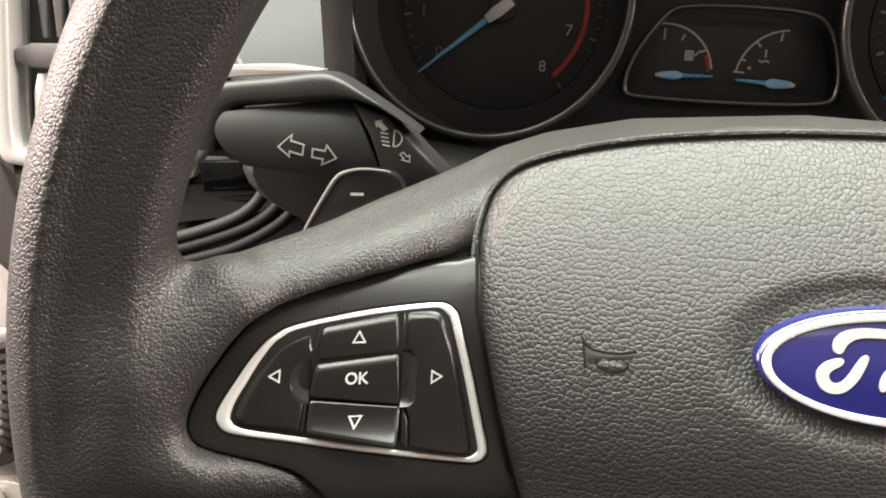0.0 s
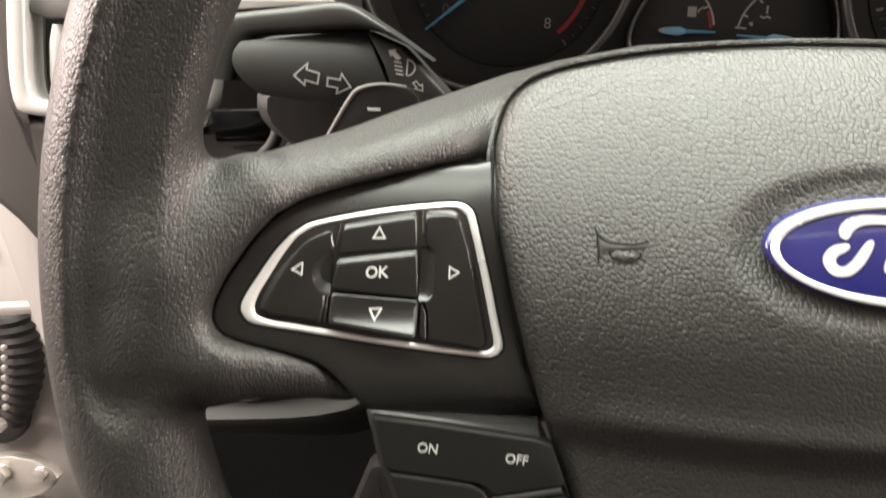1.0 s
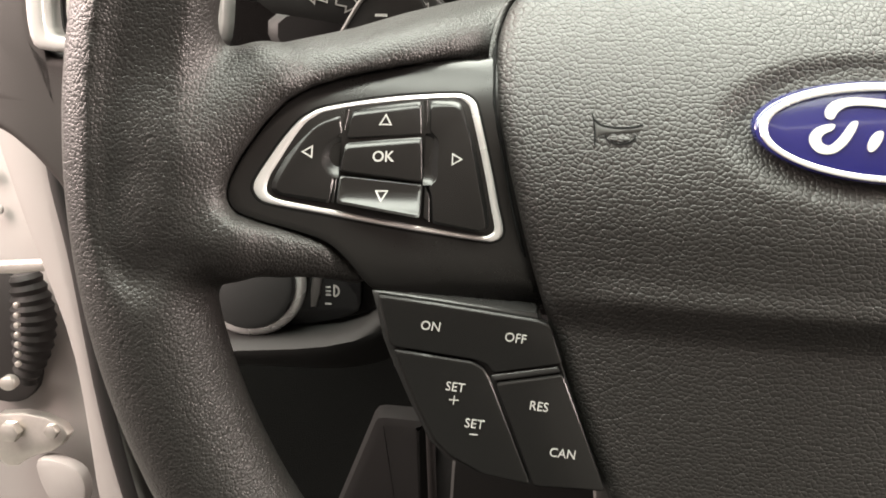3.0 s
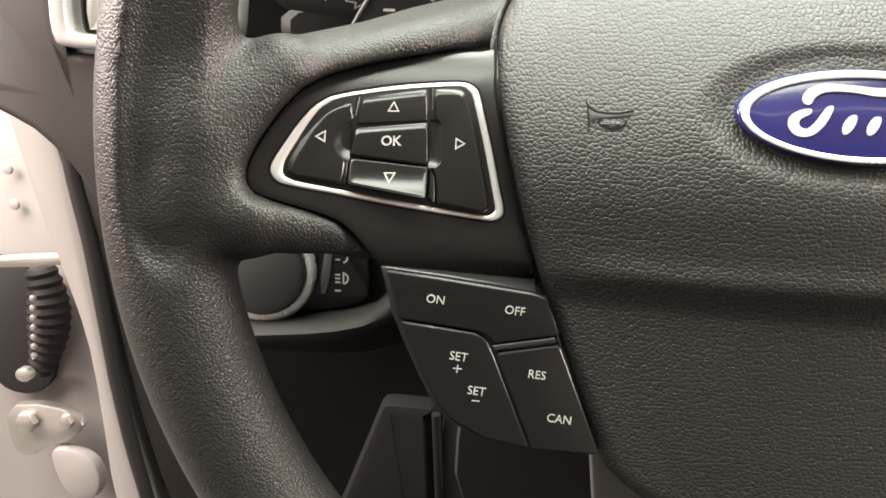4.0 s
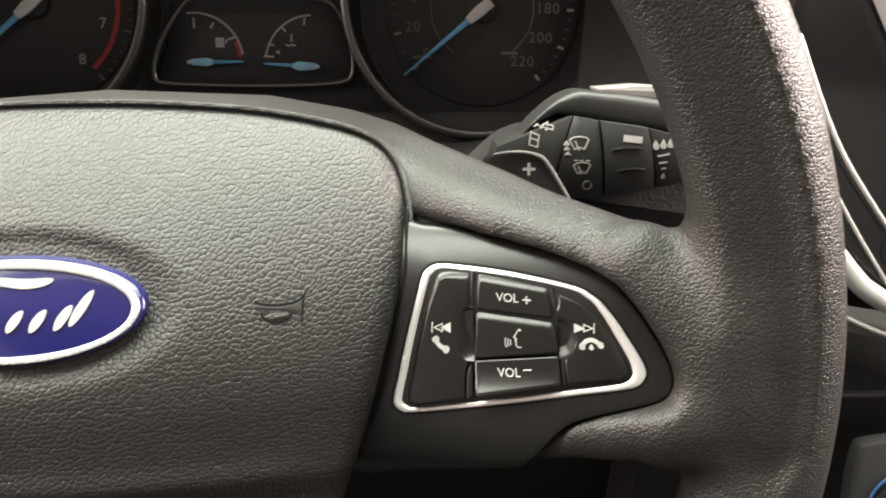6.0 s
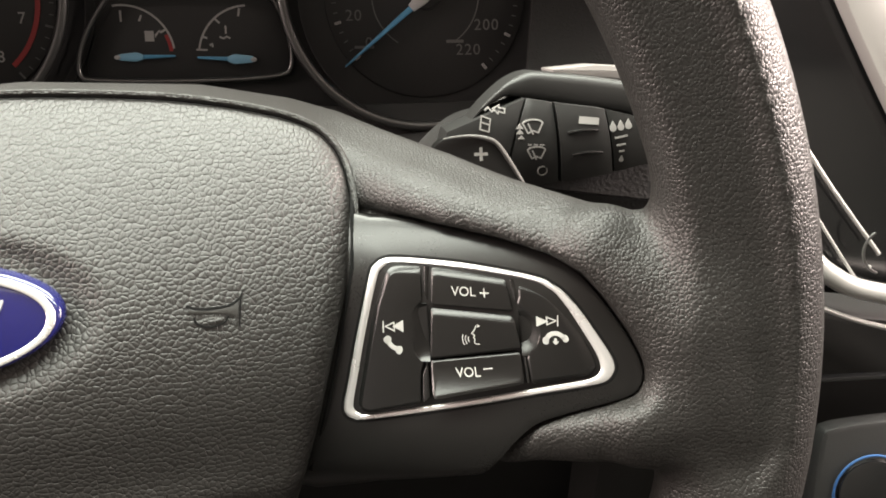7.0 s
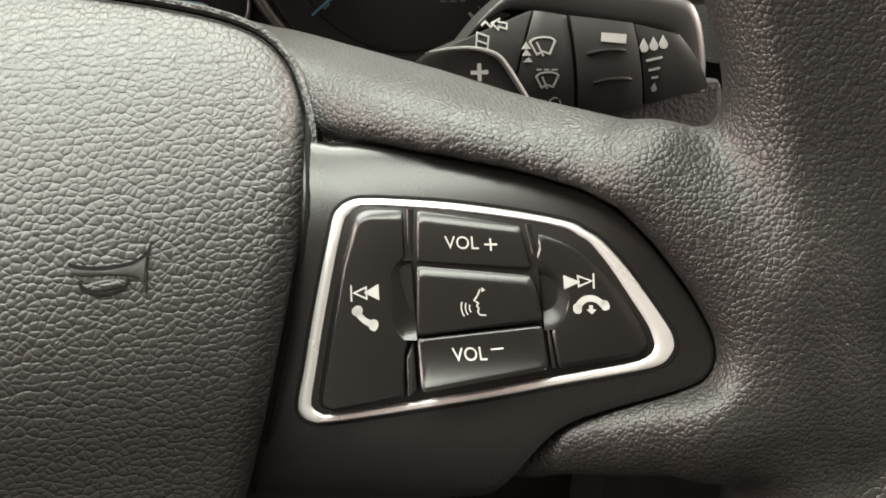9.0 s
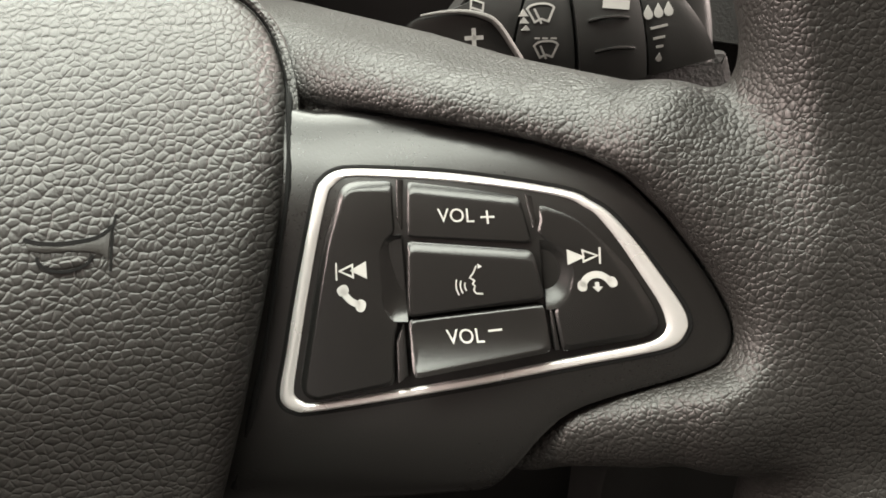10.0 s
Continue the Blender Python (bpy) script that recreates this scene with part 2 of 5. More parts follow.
def tube(points, radius, sides=10, closed=False, bm=None, squash=1.0):
    """A tube along 3D points (mm); radius a number or one for each point."""
    bm = bm or bmesh.new()
    pts = [Vector(p) for p in points]
    n = len(pts)
    rr = radius if isinstance(radius, (list, tuple)) else [radius] * n
    rings = []
    up = Vector((0, 0, 1))
    for i, p in enumerate(pts):
        a = pts[i - 1] if (i > 0 or closed) else p
        b = pts[(i + 1) % n] if (i < n - 1 or closed) else p
        t = (b - a).normalized()
        side = t.cross(up)
        if side.length < 1e-4:
            side = t.cross(Vector((0, 1, 0)))
        side.normalize()
        nor = side.cross(t)
        rings.append([bm.verts.new((p + side * math.cos(k) * rr[i] + nor * math.sin(k) * rr[i] * squash) * 0.001)
                      for k in [2 * math.pi * j / sides for j in range(sides)]])
    m = n if closed else n - 1
    for i in range(m):
        r0, r1 = rings[i], rings[(i + 1) % n]
        for j in range(sides):
            bm.faces.new((r0[j], r0[(j + 1) % sides], r1[(j + 1) % sides], r1[j]))
    if not closed:
        bm.faces.new(list(reversed(rings[0])))
        bm.faces.new(rings[-1])
    return bm


def curve(points, steps=6, closed=False):
    """Smooth curve through points (Catmull-Rom)."""
    p = [Vector(q) for q in points]
    n = len(p)
    out = []
    for i in range(n if closed else n - 1):
        a, b, c, d = (p[i - 1], p[i], p[(i + 1) % n], p[(i + 2) % n]) if closed else (p[max(i - 1, 0)], p[i], p[i + 1], p[min(i + 2, n - 1)])
        for k in range(steps):
            t = k / steps
            out.append(0.5 * ((2 * b) + (c - a) * t + (2 * a - 5 * b + 4 * c - d) * t * t + (3 * b - 3 * c + d - a) * t ** 3))
    if not closed:
        out.append(p[-1])
    return out


def arc(cx, cy, r, a0, a1, n=24):
    return [(cx + r * math.cos(radians(a0 + (a1 - a0) * i / n)), cy + r * math.sin(radians(a0 + (a1 - a0) * i / n))) for i in range(n + 1)]


def ribbon(lines, width, base, lift=0.06, thick=0.12, bm=None):
    """Printed strokes: flat bands of a width along 2D lines, lying on base and a little proud."""
    bm = bm or bmesh.new()
    for line in lines:
        pts = [Vector(p) for p in line]
        closed = (pts[0] - pts[-1]).length < 1e-6
        if closed:
            pts = pts[:-1]
        n = len(pts)
        left, right = [], []
        for i, p in enumerate(pts):
            a = pts[i - 1] if (i > 0 or closed) else p
            b = pts[(i + 1) % n] if (i < n - 1 or closed) else p
            ta, tb = (p - a), (b - p)
            ta = ta.normalized() if ta.length > 1e-9 else tb.normalized()
            tb = tb.normalized() if tb.length > 1e-9 else ta
            t = ta + tb
            t = t.normalized() if t.length > 1e-6 else ta
            k = min(2.0, 1.0 / max(0.3, t.dot(ta)))
            nn = Vector((-t.y, t.x)) * width * 0.5 * k
            left.append(p + nn)
            right.append(p - nn)
        L = [bm.verts.new(P(q.x, q.y, base(q.x, q.y) + lift)) for q in left]
        R = [bm.verts.new(P(q.x, q.y, base(q.x, q.y) + lift)) for q in right]
        LB = [bm.verts.new(P(q.x, q.y, base(q.x, q.y) + lift - thick)) for q in left]
        RB = [bm.verts.new(P(q.x, q.y, base(q.x, q.y) + lift - thick)) for q in right]
        for i in range(n if closed else n - 1):
            j = (i + 1) % n
            bm.faces.new((L[i], L[j], R[j], R[i]))
            bm.faces.new((L[i], LB[i], LB[j], L[j]))
            bm.faces.new((R[i], R[j], RB[j], RB[i]))
    return bm


def fill(outlines, base, lift=0.06, thick=0.12, bm=None):
    """Printed solid shapes."""
    bm = bm or bmesh.new()
    for o in outlines:
        prism([Vector(p) for p in o], lambda x, y: base(x, y) + lift, thick, 0, bm)
    return bm


def words(text, size, x, y, base, angle=0.0, lift=0.06, bold=0.0):
    """Letters of a given cap size (mm) laid on base at x, y."""
    cu = bpy.data.curves.new("letters", "FONT")
    cu.body, cu.size, cu.align_x, cu.align_y, cu.resolution_u = text, size * 1.37, "CENTER", "CENTER", 3
    cu.offset = bold
    cu.extrude = 0.05
    ob = bpy.data.objects.new("letters", cu)
    scene.collection.objects.link(ob)
    me = bpy.data.meshes.new_from_object(ob.evaluated_get(bpy.context.evaluated_depsgraph_get()))
    bm = bmesh.new()
    bm.from_mesh(me)
    bmesh.ops.remove_doubles(bm, verts=bm.verts, dist=0.0005)
    bm.to_mesh(me)
    bm.free()
    bpy.data.objects.remove(ob)
    bpy.data.curves.remove(cu)
    c, s = math.cos(radians(angle)), math.sin(radians(angle))
    for v in me.vertices:
        px, py = v.co.x, v.co.y
        qx, qy = x + c * px - s * py, y + s * px + c * py
        v.co = P(qx, qy, base(qx, qy) + lift + v.co.z)
    return me


def sd_poly(px, py, pts):
    """Signed distance to a polygon (minus inside), arrays."""
    d = np.full(px.shape, 1e18)
    inside = np.zeros(px.shape, bool)
    n = len(pts)
    for i in range(n):
        ax, ay = pts[i][0], pts[i][1]
        bx, by = pts[i - 1][0], pts[i - 1][1]
        ex, ey, wx, wy = bx - ax, by - ay, px - ax, py - ay
        t = np.clip((wx * ex + wy * ey) / (ex * ex + ey * ey), 0, 1)
        d = np.minimum(d, (wx - ex * t) ** 2 + (wy - ey * t) ** 2)
        c1, c2, c3 = py >= ay, py < by, ex * wy > ey * wx
        inside ^= (c1 & c2 & c3) | (~c1 & ~c2 & ~c3)
    d = np.sqrt(d)
    return np.where(inside, -d, d)


def smin(a, b, k):
    h = np.clip(0.5 + 0.5 * (b - a) / k, 0, 1)
    return b + (a - b) * h - k * h * (1 - h)


def capsule(x, y, z, a, b):
    """Distance to a tapered capsule between (x, y, z, radius) points."""
    ax, ay, az, ar = a
    bx, by, bz, br = b
    dx, dy, dz = bx - ax, by - ay, bz - az
    t = np.clip(((x - ax) * dx + (y - ay) * dy + (z - az) * dz) / (dx * dx + dy * dy + dz * dz), 0, 1)
    return np.sqrt((x - ax - dx * t) ** 2 + (y - ay - dy * t) ** 2 + (z - az - dz * t) ** 2) - (ar + (br - ar) * t)


def skin_mesh(name, f, lo, step):
    """A closed mesh on the zero level of the field f (surface nets)."""
    inside = f < 0
    nx, ny, nz = f.shape
    cnt = np.zeros((nx - 1, ny - 1, nz - 1), np.int8)
    for i in (0, 1):
        for j in (0, 1):
            for k in (0, 1):
                cnt += inside[i:nx - 1 + i, j:ny - 1 + j, k:nz - 1 + k]
    cell = np.argwhere((cnt > 0) & (cnt < 8))
    ids = np.full(cnt.shape, -1, np.int64)
    ids[cell[:, 0], cell[:, 1], cell[:, 2]] = np.arange(len(cell))
    acc = np.zeros((len(cell), 3))
    num = np.zeros(len(cell))
    corners = [(i, j, k) for i in (0, 1) for j in (0, 1) for k in (0, 1)]
    val = {c: f[cell[:, 0] + c[0], cell[:, 1] + c[1], cell[:, 2] + c[2]] for c in corners}
    for c in corners:
        for ax in range(3):
            if c[ax] == 0:
                d = list(c)
                d[ax] = 1
                v0, v1 = val[c], val[tuple(d)]
                cross = (v0 < 0) != (v1 < 0)
                t = np.where(cross, v0 / np.where(cross, v0 - v1, 1), 0)
                q = np.array(c, float)[None, :].repeat(len(cell), 0)
                q[:, ax] = t
                acc[cross] += q[cross]
                num[cross] += 1
    pos = (np.array(lo) + step * (cell + acc / num[:, None])) * 0.001
    quads = []
    for ax in range(3):
        a1, a2 = [a for a in range(3) if a != ax]
        s0 = [slice(None)] * 3
        s1 = [slice(None)] * 3
        s0[ax], s1[ax] = slice(0, f.shape[ax] - 1), slice(1, f.shape[ax])
        flip = inside[tuple(s0)] != inside[tuple(s1)]
        e = np.argwhere(flip)
        e = e[(e[:, a1] > 0) & (e[:, a2] > 0) & (e[:, a1] < f.shape[a1] - 1) & (e[:, a2] < f.shape[a2] - 1)]
        sgn = inside[e[:, 0], e[:, 1], e[:, 2]]
        c4 = []
        for o1, o2 in ((0, 0), (1, 0), (1, 1), (0, 1)):
            g = e.copy()
            g[:, a1] -= o1
            g[:, a2] -= o2
            c4.append(ids[g[:, 0], g[:, 1], g[:, 2]])
        q = np.stack(c4, 1)
        rev = sgn if ax != 1 else ~sgn
        q[~rev] = q[~rev][:, ::-1]
        quads.append(q)
    quads = np.concatenate(quads)
    quads = quads[(quads >= 0).all(1)]
    me = bpy.data.meshes.new(name)
    me.vertices.add(len(pos))
    me.vertices.foreach_set("co", pos.astype(np.float32).ravel())
    me.loops.add(len(quads) * 4)
    me.loops.foreach_set("vertex_index", quads.astype(np.int32).ravel())
    me.polygons.add(len(quads))
    me.polygons.foreach_set("loop_start", np.arange(0, len(quads) * 4, 4, dtype=np.int32))
    me.polygons.foreach_set("use_smooth", np.ones(len(quads), bool))
    me.update(calc_edges=True)
    return me

# ---------------- steering wheel ----------------
wheel = thing("steering_wheel", WHEEL, "black leather-grained steering wheel with chrome-edged control keys", "steering wheel")
RIM_R, RIM_A, RIM_V, RIM_W = 168.7, 15.3, -16.8, 2.0


def panel_w(x, y):
    return -7.0 + 0.282 * (abs(x) - 100) - 0.266 * (y + 15) - 0.02 * max(0.0, y + 5) ** 2


def key_w(x, y):
    return -5.6 + 0.27 * (abs(x) - 112) - 0.36 * (y + 10) - 0.012 * max(0.0, y + 3) ** 2


def plate_w(x, y):
    # the plate lies behind the keys and folds back at its lower end
    return panel_w(x, y) - 1.45 - 0.028 * max(0.0, -31 - y) ** 2


def build_skin():
    step = 1.5
    lo = (-190.0, -206.0, -102.0)
    x = (lo[0] + step * np.arange(254))[:, None, None]
    y = (lo[1] + step * np.arange(256))[None, :, None]
    z = (lo[2] + step * np.arange(86))[None, None, :]
    u = np.abs(x)
    rad = np.sqrt(u * u + (y - RIM_V) ** 2)
    # rim: round below the spokes; above them an outer bead, a steep flank inside it and a flat face
    dr, dz = rad - RIM_R, z - RIM_W
    f = np.sqrt(dr ** 2 + dz ** 2) - RIM_A
    k = np.clip((-30.0 - y) / 22.0, 0, 1)
    fade = 6.0 * k * k * (3 - 2 * k)
    flank = dz * math.cos(radians(50)) - dr * math.sin(radians(50)) - 6.7
    face = dz * math.cos(radians(12)) - dr * math.sin(radians(12)) - 11.3
    f = -smin(-f, -(smin(flank, face, 1.5) - fade), 1.2)
    f = np.broadcast_to(f, (254, 256, 86)).copy()

    def chain(points):
        g = None
        for a, b in zip(points, points[1:]):
            c = capsule(u, y, z, a, b)
            g = c if g is None else np.minimum(g, c)
        return g
    # the arm's section leans back: a flat sloping top between a front edge and a rear edge (u, front v, front w, rear v, rear w, radius)
    ARM_LINE = ((0, 36.2, -50, 38.0, -80, 5.8), (45, 33.8, -52, 35.3, -86, 5.8), (68, 28.6, -54, 30.3, -90, 6.0), (80, 22.6, -49, 26.3, -84, 6.5), (90, 17.5, -39.5, 22.7, -64, 6.9),
                (100, 14.5, -28, 19.6, -52, 6.8), (110, 11.6, -20, 16.8, -41, 6.4), (120, 8.6, -14.5, 13.1, -31, 6.2), (139, 2.2, -7, 4.0, -13, 9.3), (156, -10, -2, -10, -2, 11.5))
    top = slice(118, 256)

    def leaned(k):
        g = None
        line = [(a, b0 + (b1 - b0) * k, c0 + (c1 - c0) * k, r) for a, b0, c0, b1, c1, r in ARM_LINE]
        for a, b in zip(line, line[1:]):
            c = capsule(u, y[:, top, :], z, a, b)
            g = c if g is None else np.minimum(g, c)
        return g
    upper = leaned(0.0)
    for k in range(1, 8):
        upper = smin(upper, leaned(k / 7), 3)
    f[:, top, :] = smin(f[:, top, :], upper, 14)
    # web plate behind the key panel
    web = sd_poly(u + 0 * y, y + 0 * u, ((60, 25), (104, 14), (130, 5), (152, -2), (156, -30), (138, -33), (118, -38), (60, -42)))
    pw = -7.0 + 0.282 * (u - 100) - 0.266 * (y + 15)
    pw = pw - 0.02 * np.maximum(0, y + 5) ** 2 - 0.028 * np.maximum(0, -31 - y) ** 2
    slab = np.maximum(np.abs(z - (pw - 12)) - 6, web - 0.0)
    f = smin(f, slab, 7)
    # thumb rest under the panel
    thumb = chain(((158, -26, -0.5, 13.5), (146, -28.5, 2, 11), (136, -31.0, 0, 7.2), (127, -32.0, -3.5, 5.6), (119.5, -36.5, -7.5, 3.6)))
    f = smin(f, thumb, 9)
    # crest that runs from the arm down to the rim
    crest = chain(((139, 6.0, -6, 9), (146, -1.0, -2.5, 9.6), (154, -10.5, 0.9, 10.2), (162, -20.5, 2.3, 11.2), (166, -28, 1.8, 12)))
    f = smin(f, crest, 4)
    # pocket for the key panel
    pocket = sd_poly(u + 0 * y, y + 0 * u, [(p[0], p[1]) for p in PANEL])
    cut = np.maximum(pocket - 0.5, (pw - 6) - z)
    f = -smin(-f, cut, 2.2)
    # lower spoke behind the hub, out of the keys' way
    spoke = np.maximum(np.abs(u - 26) - 14 - 0.1 * (-90 - y), np.maximum(np.abs(z + 26) - 7, np.abs(y + 125) - 60))
    f = smin(f, spoke, 12)
    return skin_mesh("rim_skin", f, lo, step)


PANEL = ((70, 20), (87.6, 13.0), (97, 12.1), (109, 10.1), (119.6, 7.9), (128.3, 5.3), (133.9, 2.1), (138.4, -3.2), (143.0, -10.3), (145.4, -15.7), (145.7, -19.3),
         (143.8, -22.4), (138.8, -24.5), (131, -26.8), (124.0, -29.4), (119.8, -32.8), (117.2, -36.0), (114.4, -39.6), (112.0, -41.6), (107, -42.6), (90, -45.4), (70, -48), (64, -20))
part_mesh("rim_skin", build_skin(), RIM, wheel, "black grained rim with moulded spokes")

# ---- airbag pad ----
PAD_EDGE = ((0, 41.4), (20, 41.0), (46, 39.0), (66, 35.4), (77.8, 31.4), (83.6, 26), (86.4, 18), (86.6, 10), (85.3, 0), (82.8, -10), (79.8, -21), (76.7, -32),
            (73.1, -43), (69.0, -55), (64.0, -68), (59.0, -80.5), (54.6, -91), (52.2, -94), (46.5, -98.6), (36, -102.5), (0, -104.5))


def pad_w(u, v):
    """Face of the pad: domed, rolling away at the top, with a fold across its lower part and a dish round the badge."""
    u, v = np.abs(np.asarray(u, float)), np.asarray(v, float)
    w = 0.3 - 0.0019 * u * u + np.where(v > -26, -0.54 * v - 0.0104 * v * v, 7.0)
    s = np.clip((-40.0 - v) / 10.0, 0, 1)
    w = w - 2.7 * s * s * (3 - 2 * s) - np.clip(-50 - v, 0, 99) * -0.05
    w = w + 0.6 * np.exp(-((v + 39.5) / 3.0) ** 2) * np.clip((66 - u) / 12, 0, 1)
    e = np.sqrt((u / 36.5) ** 2 + ((v + 0.3) / 17.2) ** 2)
    t = np.clip((1.08 - e) / 0.30, 0, 1)
    t = t * t * (3 - 2 * t)
    dish = -3.2 - 0.56 * v - 0.0012 * u * u
    return w * (1 - t) + np.minimum(dish, w - 0.6) * t


def build_pad():
    half = curve([(p[0], p[1]) for p in PAD_EDGE], 5)
    ring = [(q.x, q.y) for q in half] + [(-q.x, q.y) for q in half[-2:0:-1]]
    # even spacing round the edge
    rp = np.array(ring + ring[:1])
    seg = np.r_[0, np.cumsum(np.hypot(*np.diff(rp, axis=0).T))]
    m = 400
    s = np.linspace(0, seg[-1], m, endpoint=False)
    ex, ey = np.interp(s, seg, rp[:, 0]), np.interp(s, seg, rp[:, 1])
    rows = 120
    cx, cy = 0.0, -24.0
    fr = 1 - (1 - np.linspace(0, 1, rows)) ** 1.25
    gx = cx + (ex[None, :] - cx) * fr[:, None]
    gy = cy + (ey[None, :] - cy) * fr[:, None]
    d = -sd_poly(gx, gy, list(zip(ex, ey)))
    k = np.clip(1 - d / (5.5 - 2.0 * np.clip((gy - 24) / 10, 0, 1)), 0, 1)
    gz = pad_w(gx, gy) - (4.5 - 2.9 * np.clip((gy - 24) / 10, 0, 1)) * (1 - np.sqrt(np.clip(1 - k * k, 0, 1)))
    pts = np.stack([gx, gy, gz], -1)
    skirt = []
    for dn, ins in ((2.5, 0.0), (9.0, 0.4), (24.0, 2.0)):
        e = pts[-1].copy()
        e[:, 2] -= dn
        e[:, 0] -= np.sign(e[:, 0]) * ins
        skirt.append(e)
    allp = np.concatenate([pts.reshape(-1, 3)] + skirt)
    bm = bmesh.new()
    vs = [bm.verts.new(p * 0.001) for p in allp[m - 1:]]
    nr = rows - 1 + 3
    for r in range(1, nr):
        a, b = 1 + (r - 1) * m, 1 + r * m
        for i in range(m):
            j = (i + 1) % m
            bm.faces.new((vs[a + i], vs[b + i], vs[b + j], vs[a + j]))
    for i in range(m):
        bm.faces.new((vs[0], vs[1 + i], vs[1 + (i + 1) % m]))
    return bm


pad = part("airbag_pad", build_pad(), PAD, wheel, "grained soft pad with a crease and moulded horn marks", sharp=75)


def ellipse(a, b, n=72, cx=0.0, cy=0.0):
    return [Vector((cx + a * math.cos(2 * math.pi * i / n), cy + b * math.sin(2 * math.pi * i / n))) for i in range(n)]


def on_pad(x, y):
    return float(pad_w(x, y))


for s in (-1, 1):  # horn marks: a smooth flared horn sunk into the grain, with an oval bulb under it
    h = [Vector((s * a, b)) for a, b in ((63.2, 0.6), (62.4, -0.9), (60.6, -1.5), (57.2, -1.7), (54.2, -1.3), (52.8, -0.8), (53.0, -1.8), (55.0, -2.3), (58.0, -2.4), (60.5, -2.8), (62.2, -3.4), (62.7, -4.4))]
    part("horn_mark", prism(softened(h, 0.4), lambda x, y: on_pad(x, y) + 0.22, 1.4, 0.15), SMOOTH_PAD, pad, "smooth moulded horn outline")
    # Black bands laid on the pad: the grooves' shade is in their colour.
    for line, wide in ((((63.8, 1.5), (63.4, 0.0), (63.2, -2.2), (63.0, -5.4)), 0.3), (((63.5, 0.3), (62.2, -0.75), (60.6, -1.25), (57.2, -1.4), (54.2, -1.0), (52.6, -0.4)), 0.5),
                       (((60.9, -3.2), (60.0, -4.3), (57.8, -4.85), (55.6, -4.45), (54.4, -3.5), (54.2, -2.7)), 0.36)):
        part("horn_groove_shade", ribbon([curve([(s * a, b) for a, b in line], 8)], wide, on_pad, 0.26, 0.8), GROOVE, pad, "dark band drawing the shade in a moulded groove")
    part("horn_bulb", prism(ellipse(2.8, 0.75, 24, s * 57.6, -3.75), lambda x, y: on_pad(x, y) + 0.24, 0.9, 0.3), PAD, pad, "moulded oval bulb")

# ---- oval badge: plain shapes in its colours ----
badge_base = lambda x, y: 0.3 - 0.52 * y - 0.0014 * x * x


badge = part("badge", prism(ellipse(29.1, 10.7), badge_base, 5.0, 0.9), BLUE, wheel, "dark blue oval badge with a chrome border")
part("badge_border", frame_band(ellipse(28.1, 10.0), ellipse(26.4, 8.75), badge_base, 0.55, 0.3), BADGE_SILVER, badge, "chrome oval border")
swoosh = [Vector(p) for p in ((-14.6, 2.8), (-13.6, 5.8), (-9.5, 7.3), (-3, 7.1), (3, 6.5), (9.6, 6.8), (8.2, 5.3), (3, 4.5), (-3, 5.6), (-9, 5.6), (-11.6, 4.2), (-12.6, 2.2))]
part("badge_stroke", fill([rounded(swoosh, 2)], badge_base, 0.3, 0.45), BADGE_SILVER, badge, "flowing silver stroke")
hook = [Vector(p) for p in ((-12.2, 1.8), (-16.2, 0.8), (-18.2, -1.8), (-16.6, -4.6), (-13.0, -4.8), (-10.0, -2.6), (-8.0, 0.4), (-7.2, 2.4), (-8.6, 2.2), (-9.8, 0.8), (-11.6, -1.6), (-13.6, -3.2), (-15.4, -2.4), (-15.2, -0.8), (-12.4, 0.4))]
part("badge_stroke", fill([rounded(hook, 2)], badge_base, 0.3, 0.45), BADGE_SILVER, badge, "curved silver hook")
for x, y, r in ((-4.2, -1.6, 2.5), (1.2, -1.7, 2.4), (6.2, -1.7, 2.5), (11.6, -1.2, 2.8), (15.4, 0.6, 4.0)):
    leaf = [(x + r * t * 0.62 + w * 0.9, y + r * t - w * 0.5) for t, w in ((-1, 0), (-0.6, 1.0), (0.3, 1.3), (1, 0.6), (0.6, -0.7), (-0.4, -1.0))]
    part("badge_stroke", fill([rounded(leaf, 2)], badge_base, 0.3, 0.45), BADGE_SILVER, badge, "slanted silver fleck")

# ---- key panels in the spokes ----
BEZ_O = ((111.3, 3.45), (103.4, 4.15), (96.0, 4.5), (93.2, 4.1), (91.5, 3.05), (90.35, 1.3), (88.4, -5.5), (86.1, -14), (84.3, -21.5), (83.0, -26.5), (83.15, -28.7), (84.8, -29.75), (87.7, -29.8), (99.5, -27.9),
         (112.2, -25.6), (125, -23.0), (134.2, -21.2), (138.3, -20.0), (140.0, -18.1), (140.3, -16.5), (139.6, -14.5), (137.3, -10.6), (134.2, -5.8), (131.2, -2.1), (128.8, -0.4), (126.7, 0.7), (120.8, 2.0))
BEZ_I = ((111.3, 2.2), (103.4, 2.95), (96.3, 3.35), (94.4, 3.0), (93.1, 2.0), (92.3, 0.9), (90.5, -4.9), (88.1, -14.2), (86.4, -21.5), (85.3, -26.4), (85.5, -27.6), (86.5, -28.3), (88.4, -28.4), (99.5, -26.5),
         (112.4, -24.15), (125.1, -21.5), (132.8, -20.0), (135.8, -19.1), (137.0, -17.9), (137.1, -16.6), (136.4, -14.2), (134.2, -10.2), (131.8, -6.0), (129.4, -2.6), (127.8, -1.4), (125.6, -0.2), (119.9, 1.0))
